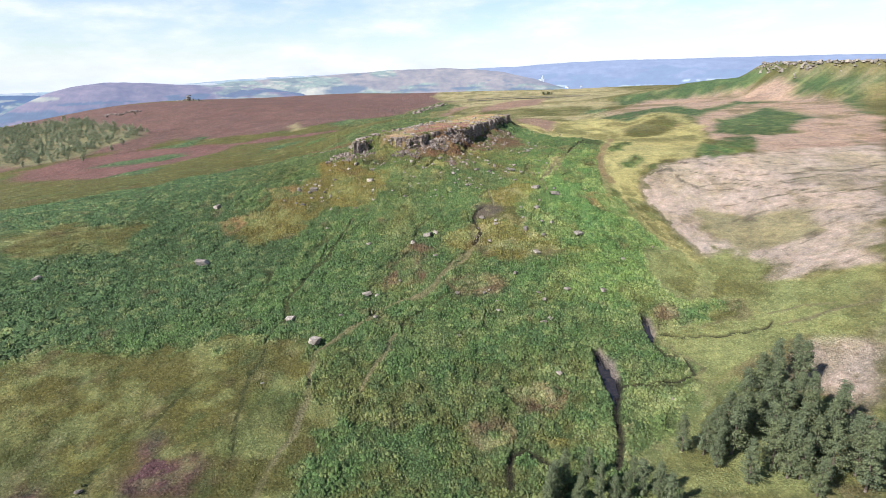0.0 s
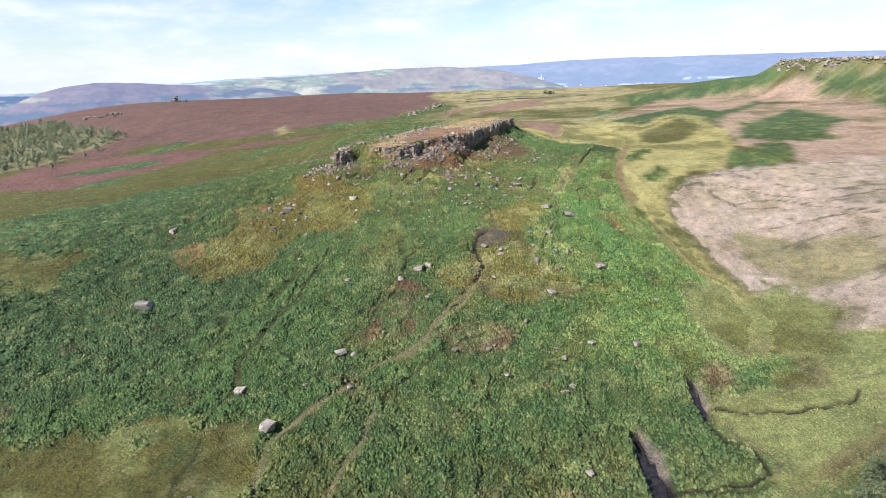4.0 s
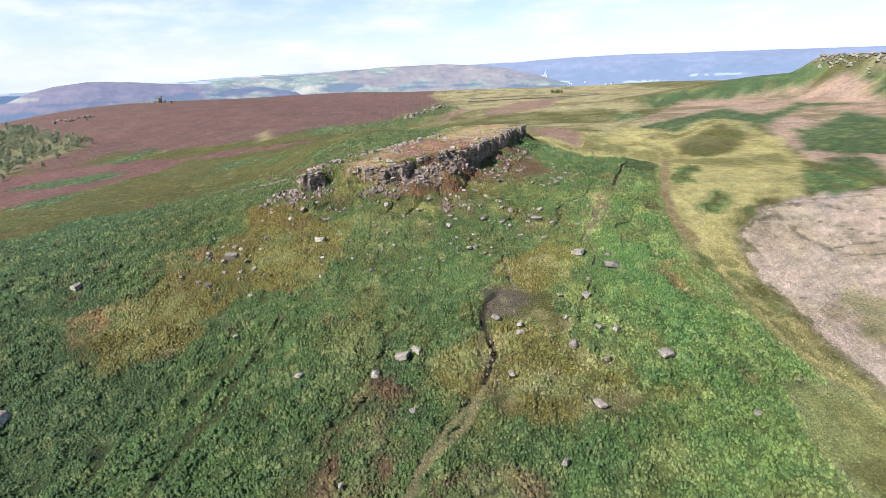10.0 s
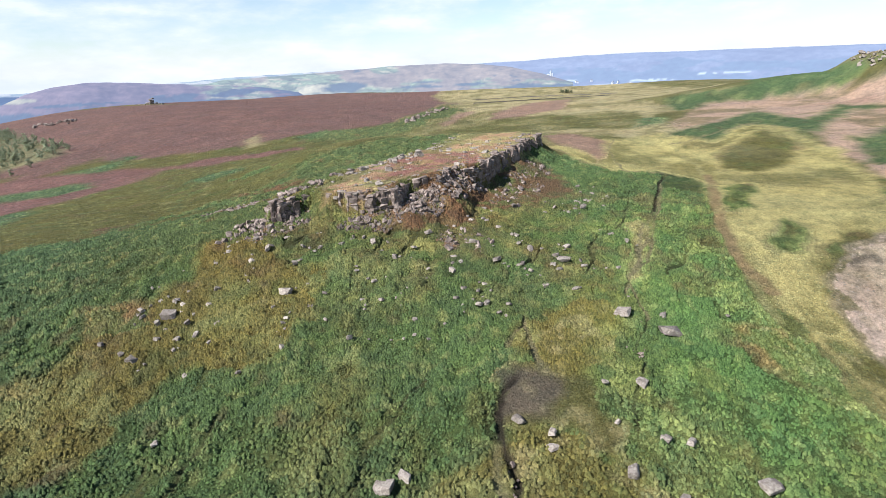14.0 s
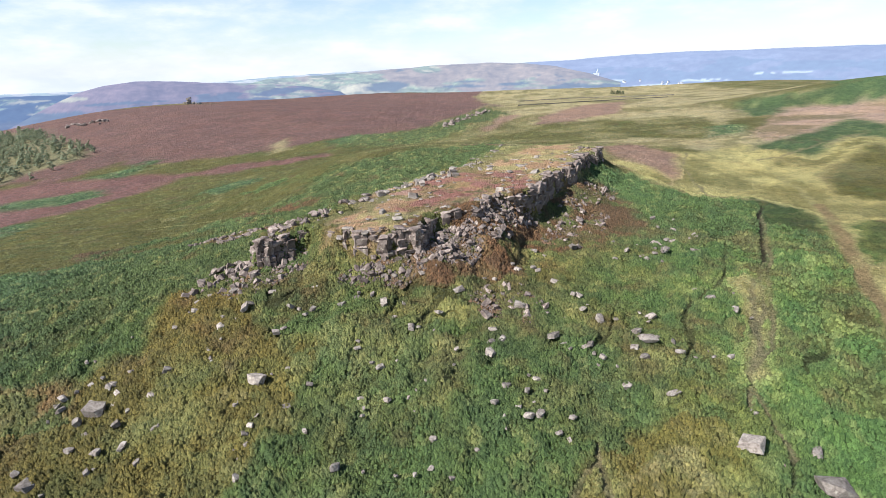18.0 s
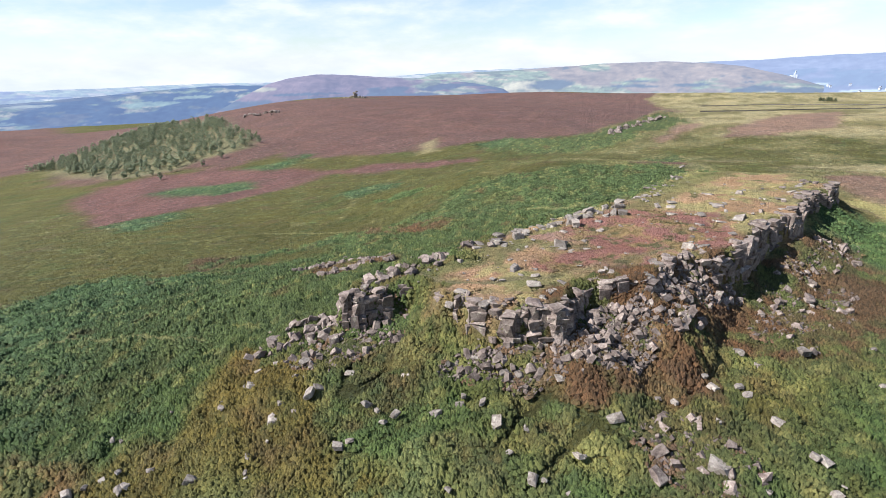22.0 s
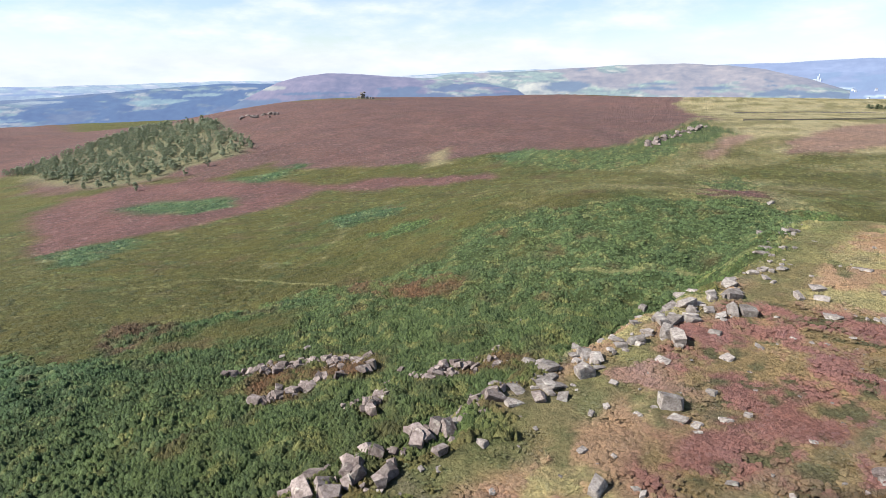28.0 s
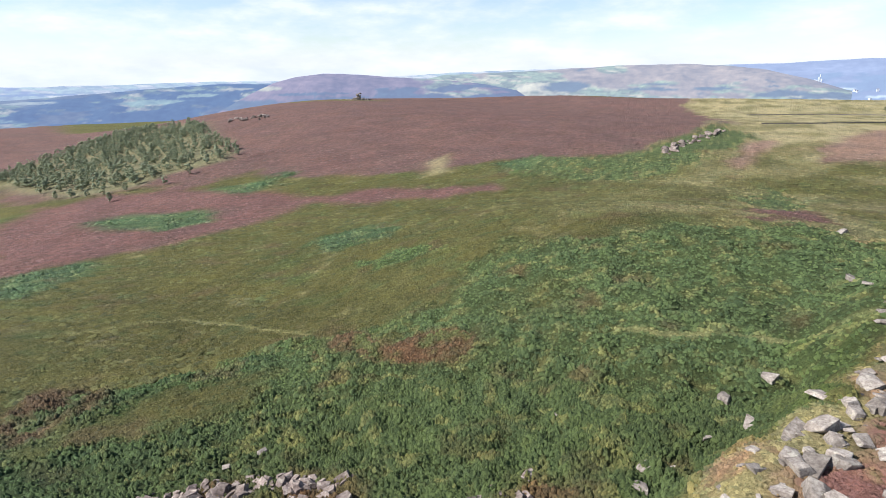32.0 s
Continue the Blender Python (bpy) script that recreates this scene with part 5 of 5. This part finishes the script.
rock_band("rock_outcrop", "weathered rim of slabs along the crag top", [(-36, 383), (-30, 391), (-24, 401), (-18, 411), (-11, 420), (-2, 437), (7, 464), (14, 486)], 130, 0.6, 2.7, 2.4, 5, SLABS + BOULDERS, 0.1, 14, 16)
rock_band("rock_outcrop", "loose stones scattered over the crag top", [(-44, 366), (-20, 372), (0, 396), (16, 424), (34, 462)], 130, 0.35, 1.1, 8, 14, SLABS + BOULDERS, 0.2, 12)
rock_band("rock_outcrop", "flat ledges along the brink of the crag", [(-32, 349), (-14, 353), (0, 371), (12, 384), (14, 400), (27, 428), (40, 450), (49, 474)], 120, 0.5, 2.0, 2.0, 15, SLABS + BLOCKS[:4], 0.1, 10, 18)
rock_band("rock_outcrop", "rocky brow on the heather hill", [(-33, 760), (-26, 786), (-10, 825), (7, 870)], 70, 1.2, 4.2, 3.2, 6)
rock_band("rock_outcrop", "scattered rocks on the heather", [(-526, 887), (-495, 896), (-468, 898)], 26, 1.6, 4.5, 7, 7)
rock_band("gritstone_edge", "long gritstone edge strewn with boulders along a hilltop", [(402, 730), (404, 690), (408, 650), (422, 620), (446, 592), (490, 560)], 170, 1.4, 4.2, 7, 8, BOULDERS)
rock_band("rock_outcrop", "grey rocks strewn along a runnel", [(46, 271), (50, 280), (49, 284), (56, 297)], 18, 0.3, 0.8, 0.9, 9)
rock_band("rock_outcrop", "stones in the muddy path", [(14, 238), (16, 244), (18, 248), (16, 255)], 14, 0.3, 0.8, 0.9, 10)


def summit_tor():
    """A stack of weathered rocks on the heather hill."""
    rr = random.Random(12)
    x0, y0 = -519, 1197
    z0 = ground_at(x0, y0)
    tor = tagged(new("tor"), "dark gritstone tor of stacked boulders on the heather hill", "tor")
    tor.location = (x0, y0, z0)
    bpy.context.view_layer.update()
    for dx, dy, dz, s in ((0, 0, 1.5, 9), (6, 2, 1, 7), (-7, 1, 1, 7), (1, 1, 5, 7), (-1, -1, 8.5, 6), (3, 0, 10.5, 4.5), (13, 3, 0.5, 5), (-14, 2, 0.4, 6), (20, 0, 0.3, 5), (-24, 3, 0.3, 4), (-32, -3, 0.2, 4)):
        ob = new("rock", rr.choice(BOULDERS))
        ob.matrix_world = pose(x0 + dx, y0 + dy, z0 + dz, rr.uniform(-8, 8), rr.uniform(-8, 8), rr.uniform(0, 360)) @ Matrix.Diagonal((s, s * 0.8, s * 0.75, 1))
        under(ob, tor)


summit_tor()


# ---- trees ----
M_BARK = rock_material("bark", (0.1, 0.075, 0.055), (0.2, 0.16, 0.13), (0.22, 0.2, 0.17), 3.0)
M_PINE = leaf_material("pine_needles", rough=0.75, spread=0.4, fixed=(0.092, 0.106, 0.06))
M_BIRCH = leaf_material("birch_leaves", rough=0.75, spread=0.2, fixed=(0.155, 0.175, 0.11))


def tube(bm, points, radii, sides=7):
    rings = []
    for i, (p, r) in enumerate(zip(points, radii)):
        a, b = points[max(i - 1, 0)], points[min(i + 1, len(points) - 1)]
        q = (Vector(b) - Vector(a)).to_track_quat("Z", "Y")
        rings.append([bm.verts.new(Vector(p) + q @ Vector((r * math.cos(6.2832 * k / sides), r * math.sin(6.2832 * k / sides), 0))) for k in range(sides)])
    for low, up in zip(rings, rings[1:]):
        for k in range(sides):
            bm.faces.new((low[k], low[(k + 1) % sides], up[(k + 1) % sides], up[k]))


def leaf_cloud(name, centres, sizes, per, seed, droop, leaf):
    """Sprays of small leaves round the twig ends given, lying roughly along the outside of the crown."""
    rng = np.random.default_rng(seed)
    c = np.repeat(np.array(centres), per, 0)
    s = np.repeat(np.array(sizes), per)
    d = rng.normal(size=(len(c), 3))
    d /= np.linalg.norm(d, axis=1, keepdims=True)
    p = c + d * (s * rng.uniform(0.3, 1.0, len(c)))[:, None] * np.array((1, 1, 0.8))
    n = p * np.array((1, 1, 0)) / (np.abs(p[:, :2]).max() + 1e-6) * 0.9 + d * 0.8 + np.array((0, 0, droop)) + rng.normal(size=(len(c), 3)) * 0.45
    n /= np.linalg.norm(n, axis=1, keepdims=True)
    u = np.cross(n, rng.normal(size=(len(c), 3)))
    u /= np.linalg.norm(u, axis=1, keepdims=True)
    v = np.cross(n, u)
    L = (leaf * rng.uniform(0.6, 1.3, len(c)))[:, None]
    quad = np.stack([p - u * L * 0.5, p - v * L * 0.38, p + u * L * 0.5, p + v * L * 0.38], 1).reshape(-1, 3)
    return plain_mesh(name, quad, np.arange(len(quad)).reshape(-1, 4), smooth=False)


def blob_crown(name, tall, spread, bare, count, seed):
    """A rounded crown of many leafy clumps with gaps between."""
    rng = np.random.default_rng(seed)
    ball = bmesh.new()
    bmesh.ops.create_icosphere(ball, subdivisions=1, radius=1.0)
    bv = np.array([v.co[:] for v in ball.verts])
    bf = np.array([[v.index for v in f.verts] for f in ball.faces])
    ball.free()
    vs, fs = [], []
    for i in range(count):
        u = rng.uniform(0, 1)
        a = rng.uniform(0, 6.2832)
        w = tall * spread * math.sqrt(max(0.05, 1 - (2 * u - 0.8) ** 2 / 1.5)) * rng.uniform(0.25, 0.95)
        size = tall * rng.uniform(0.07, 0.13)
        v = bv * rng.uniform(0.65, 1.3, (len(bv), 1)) * size * np.array((1.1, 1.1, 0.8))
        vs.append(v + np.array((w * math.cos(a), w * math.sin(a), tall * (bare + (0.97 - bare) * u))))
        fs.append(bf + i * len(bv))
    return plain_mesh(name, np.concatenate(vs), np.concatenate(fs), smooth=False)


def make_tree(kind, label, tall, seed, material, limbs, per, leaf, spread, bare, category):
    rr = random.Random(seed)
    root = tagged(new(kind), label, category)
    bm = bmesh.new()
    lean = (rr.uniform(-0.05, 0.05), rr.uniform(-0.05, 0.05))
    spine = [(lean[0] * h * tall, lean[1] * h * tall, h * tall) for h in (-0.03, 0.1, 0.3, 0.55, 0.8, 0.97)]
    tube(bm, spine, [tall * r for r in (0.024, 0.02, 0.016, 0.011, 0.006, 0.002)])
    centres, sizes = [], []
    for i in range(limbs):
        h = bare + (1 - bare) * (i + 0.3) / limbs
        a = i * 2.4 + rr.uniform(-0.5, 0.5)
        if spread > 0.3:
            swell = math.sin(math.pi * min(1, 0.22 + 0.66 * (h - bare) / (1 - bare))) ** 0.5
        else:
            swell = math.sin(math.pi * min(1, 0.34 + 0.62 * (h - bare) / (1 - bare))) ** 0.85
        reach = tall * spread * swell * rr.uniform(0.6, 1.15)
        z0 = h * tall
        start = Vector((lean[0] * z0, lean[1] * z0, z0))
        end = start + Vector((math.cos(a) * reach, math.sin(a) * reach, tall * rr.uniform(-0.01, 0.09)))
        tube(bm, [start, start.lerp(end, 0.5) + Vector((0, 0, 0.02 * tall)), end], [tall * 0.006, tall * 0.004, tall * 0.0015], 3)
        for f in (0.5, 0.8, 1.05):
            centres.append(tuple(start.lerp(end, f) + Vector((rr.uniform(-1, 1), rr.uniform(-1, 1), rr.uniform(-0.3, 1))) * tall * 0.03))
            sizes.append(tall * 0.075 * rr.uniform(0.7, 1.3))
    centres.append((lean[0] * tall, lean[1] * tall, tall * 0.98))
    sizes.append(tall * 0.05)
    part("trunk", bm, M_BARK, root)
    if spread > 0.3:
        part("crown", blob_crown("crown", tall, spread, bare + 0.08, 22, seed), material, root)
    else:
        part("crown", leaf_cloud("crown", centres, sizes, per, seed, 0.3, leaf), material, root)
    return root


CONIFER_AT = [(106, 151), (99, 148), (93, 144), (103, 142), (90, 135), (84, 134), (76, 128), (69, 124), (80, 125), (73, 120), (68, 118), (91, 129), (97, 129), (99, 122), (90, 120), (83, 119), (91, 114), (99, 116), (101, 110), (91, 108), (94, 104), (84, 109), (107, 114), (83, 104), (81, 110), (85, 128), (96, 109), (96, 139), (88, 136), (97, 134), (77, 124), (65, 121), (95, 119), (84, 115), (22, 103), (26, 108), (31, 105), (36, 109), (41, 105), (46, 108), (50, 103), (29, 100), (39, 99), (24, 106), (28, 111), (34, 112), (44, 111), (33, 102), (48, 106), (38, 105), (61, 121), (78, 112), (71, 110), (67, 115)]
pines = [make_tree("pine_tree", "grey-green pine in a small plantation by the stream", 15.0, 100 + i, M_PINE, 38, 34, 0.42, 0.16, 0.1, "tree") for i in range(4)]
rr = random.Random(3)
for i, (x, y) in enumerate(CONIFER_AT):
    k = rr.uniform(0.72, 1.08) * (0.62 if x < 55 else 0.75 if x < 73 else 0.95)
    m = pose(x + rr.uniform(-1, 1), y + rr.uniform(-1, 1), ground_at(x, y) - 0.1, 0, 0, rr.uniform(0, 360)) @ Matrix.Scale(k, 4)
    ob = pines[i] if i < 4 else copy_thing(pines[i % 4], m)
    ob.matrix_basis = m
    tagged(ob, group="pines of the plantation")

WOOD = [(-690, 708), (-690, 787), (-715, 896), (-642, 910), (-552, 884), (-474, 812), (-393, 757), (-387, 734), (-426, 699), (-422, 674), (-484, 659), (-586, 681)]
birches = [make_tree("birch_tree", "small grey-green birch in an open moorland wood", 6.2, 200 + i, M_BIRCH, 16, 18, 0.8, 0.36, 0.12, "tree") for i in range(5)]
wood_at = scatter_in(WOOD, 285, random.Random(9))
for i, (x, y) in enumerate(wood_at + [(-632, 707), (-528, 663), (-465, 646), (-447, 646), (-430, 647), (-669, 717), (-425, 771), (-400, 754), (-383, 744), (-421, 687), (-390, 694), (-397, 721), (-581, 684), (-481, 644), (-414, 654), (-402, 630), (-390, 669), (-664, 703)]):
    k = rr.uniform(0.95, 1.6)
    m = pose(x, y, ground_at(x, y) - 0.1, 0, 0, rr.uniform(0, 360)) @ Matrix.Scale(k, 4)
    ob = birches[i] if i < 5 else copy_thing(birches[i % 5], m)
    ob.matrix_basis = m
    tagged(ob, group="birches of the wood")
# the rest of the wood, too many to count
def wood_canopy():
    rng, vs, fs, at = random.Random(19), [], [], 0
    pre = [tri_arrays(blob_crown("canopy", 6.0, 0.36, 0.15, 13, 300 + k)) for k in range(5)]
    for i, (x, y) in enumerate(scatter_in(WOOD, 620, rng)):
        v, f = pre[i % 5]
        k = rng.uniform(0.9, 1.6)
        a = np.array(pose(x, y, ground_at(x, y), 0, 0, rng.uniform(0, 360)) @ Matrix.Scale(k, 4))
        vs.append(v @ a[:3, :3].T + a[:3, 3])
        fs.append(f + at)
        at += len(v)
    me = plain_mesh("birch_wood", np.concatenate(vs), np.concatenate(fs), smooth=False)
    me.materials.append(M_BIRCH)
    tagged(new("birch_wood", me), "dense canopy of an open birch wood on the moor", "wood", kind="stuff")


bpy.context.view_layer.update()
wood_canopy()
for x, y in ((224, 1230), (229, 1228), (233, 1226), (238, 1224), (221, 1234), (231, 1232)):
    m = pose(x, y, ground_at(x, y) - 0.2, 0, 0, rr.uniform(0, 360)) @ Matrix.Diagonal((1.15, 1.15, 0.42, 1))
    tagged(copy_thing(pines[int(x) % 4], m), "dark tree in a lone clump on the skyline", group="skyline trees")


# ---- field walls on the far pasture ----
def field_wall(way, seed):
    rr = random.Random(seed)
    bm = bmesh.new()
    spots = []
    for (ax, ay), (bx, by) in zip(way, way[1:]):
        n = max(2, int(math.hypot(bx - ax, by - ay) / 6))
        spots += [(ax + (bx - ax) * i / n, ay + (by - ay) * i / n) for i in range(n)]
    rows = []
    for x, y in spots:
        z, h = ground_at(x, y), 1.0 + rr.uniform(-0.2, 0.2)
        rows.append([bm.verts.new((x + a, y + b, z + c)) for a, b, c in ((0, -0.5, -0.4), (0, -0.35, h), (0, 0.35, h), (0, 0.5, -0.4))])
    for p, q in zip(rows, rows[1:]):
        for k in range(3):
            bm.faces.new((p[k], q[k], q[k + 1], p[k + 1]))
    for r in (rows[0], rows[-1]):
        bm.faces.new(r)
    me = bpy.data.meshes.new("field_wall")
    bm.to_mesh(me)
    bm.free()
    me.materials.append(M_WALL)
    tagged(new("field_wall", me), "dark dry-stone wall across pale rough pasture", "wall")


M_WALL = rock_material("wall_stone", (0.11, 0.1, 0.085), (0.18, 0.16, 0.14), (0.2, 0.19, 0.16))
field_wall([(55, 1150), (138, 1168), (205, 1160), (300, 1130)], 1)
field_wall([(45, 940), (100, 962), (172, 1000), (260, 1030)], 2)


# ---- plants: fronds, tufts and cushions ----
def clumps(name, label, x, y, z, tint, size, lift, sides, seed, material=M_LEAF):
    """Plants as low uneven cushions of growth, joined into one sheet."""
    rng = np.random.default_rng(seed)
    n = len(x)
    a = rng.uniform(0, 6.2832, (n, 1)) + (np.arange(sides)[None] + rng.uniform(-0.3, 0.3, (n, sides))) * (6.2832 / sides)
    r = size[:, None] * rng.uniform(0.55, 1.25, (n, sides))
    rim = np.stack([x[:, None] + np.cos(a) * r, y[:, None] + np.sin(a) * r, z[:, None] + lift[:, None] * rng.uniform(-0.35, 0.35, (n, sides))], -1)
    lean = rng.uniform(-0.35, 0.35, (n, 2)) * size[:, None]
    head = np.stack([x + lean[:, 0], y + lean[:, 1], z + lift], -1)[:, None, :]
    verts = np.concatenate([head, rim], 1).reshape(-1, 3)
    k = np.arange(sides)
    fan = np.stack([np.zeros(sides, int), 1 + k, 1 + (k + 1) % sides], -1)
    faces = (fan[None] + (np.arange(n) * (sides + 1))[:, None, None]).reshape(-1, 3)
    me = plain_mesh(name, verts, faces, smooth=True)
    colour_layer(me, "tint", np.repeat(tint, sides + 1, 0))
    me.materials.append(material)
    tagged(new(name, me), label, "plants", kind="stuff")
    return n * sides


def plant_out():
    rng = np.random.default_rng(7)
    n, more = 345000, 130000
    x = np.r_[rng.uniform(-185, 150, n), rng.uniform(-85, 75, more)]
    y = np.r_[rng.uniform(96, 560, n), rng.uniform(270, 440, more)]
    n += more
    # thinner where the ground stays far from the flight
    keep = rng.random(n) < np.clip(1.25 - np.hypot(np.maximum(np.abs(x - 10) - 70, 0), np.maximum(y - 430, 0)) / 170, 0.25, 1)
    keep &= ~((x > 104 + 14 * fractal(x, y, 20, 121)) & (y > 330))
    x, y = x[keep], y[keep]
    col, lush, hollow = cover(x, y)
    mound = fractal(x, y, 3.5, 61, 2)
    z = height(x, y) - hollow - 0.05 + lush * (1.6 * mound + 0.6 * fractal(x, y, 17, 71, 3))
    pick = rng.random(len(x)) < np.clip(lush * 1.2 + 0.4 * mound, 0.0, 1.0)
    x, y, z, col, lush, mound = x[pick], y[pick], z[pick], col[pick], lush[pick], mound[pick]
    pick = ~((lush < 0.7) & (x > -62) & (x < 62) & (inside(TURF, x, y) > -2))
    x, y, z, col, lush, mound = x[pick], y[pick], z[pick], col[pick], lush[pick], mound[pick]
    tall = lush > 0.7
    grow = 1.0 + 0.5 * fractal(x, y, 7, 77, 3) + 0.3 * mound
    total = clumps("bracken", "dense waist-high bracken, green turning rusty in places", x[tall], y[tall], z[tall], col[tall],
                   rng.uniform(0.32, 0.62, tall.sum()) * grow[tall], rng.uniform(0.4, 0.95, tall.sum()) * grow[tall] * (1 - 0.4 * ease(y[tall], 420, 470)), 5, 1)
    low = ~tall
    total += clumps("moor_grass", "tussocks of rough moor grass and heather", x[low], y[low], z[low], col[low],
                    rng.uniform(0.25, 0.55, low.sum()), rng.uniform(0.15, 0.45, low.sum()), 4, 2)
    n = 85000
    x, y = rng.uniform(-62, 62, n), rng.uniform(348, 495, n)
    keep = (inside(TURF, x, y) > -2) & (fractal(x, y, 3.0, 83, 3) > -0.55)
    x, y = x[keep], y[keep]
    col, lush, hollow = cover(x, y)
    ling = col[:, 1] < 0.72 * col[:, 0]
    thin = ~ling & (rng.random(len(x)) < 0.6)
    total += clumps("heather", "low cushions of fading heather on the crag", x[ling], y[ling], height(x[ling], y[ling]) - hollow[ling], col[ling],
                    rng.uniform(0.25, 0.55, ling.sum()), rng.uniform(0.16, 0.42, ling.sum()), 6, 4, M_LING)
    total += clumps("bent_grass", "short bleached grass on the crag top", x[thin], y[thin], height(x[thin], y[thin]) - hollow[thin], col[thin],
                    rng.uniform(0.15, 0.32, thin.sum()), rng.uniform(0.05, 0.15, thin.sum()), 4, 5, M_LING)
    # brown heath and bilberry between the stones of the scree
    got = []
    for outline, count in ((SCREE_CORE, 3000), (SCREE_EAST, 3000), (SCREE_TAIL, 500), (SCREE_MID, 900), (SCREE_WEST, 700), (SCREE_LOW, 500)):
        got += scatter_in(outline, count, random.Random(count))
    x, y = np.array(got).T
    keep = fractal(x, y, 5, 151, 3) > -0.12
    x, y = x[keep], y[keep]
    k = ease(fractal(x, y, 3.5, 153), -0.2, 0.3)[:, None]
    col = np.array((0.165, 0.1, 0.064)) * (1 - k) + np.array((0.1, 0.105, 0.04)) * k
    total += clumps("heath_bushes", "rusty brown heath growing between the scree blocks", x, y, height(x, y) + 0.1, col,
                    rng.uniform(0.3, 0.65, len(x)), rng.uniform(0.25, 0.65, len(x)), 6, 6)
    n = 110000
    x, y = rng.uniform(-430, 180, n), rng.uniform(150, 760, n)
    keep = ((x < -135) | (y > 540)) & (x > -60 - 0.8 * y)
    x, y = x[keep], y[keep]
    col, lush, hollow = cover(x, y)
    pick = rng.random(len(x)) < lush
    x, y, col, lush = x[pick], y[pick], col[pick], lush[pick]
    total += clumps("far_growth", "bracken and heather over the middle distance", x, y, height(x, y) - 0.1, col,
                    rng.uniform(0.7, 1.5, len(x)), (0.25 + 0.75 * lush ** 2) * rng.uniform(0.4, 1.1, len(x)), 5, 3)
    print("plant triangles", total, len(x))


plant_out()
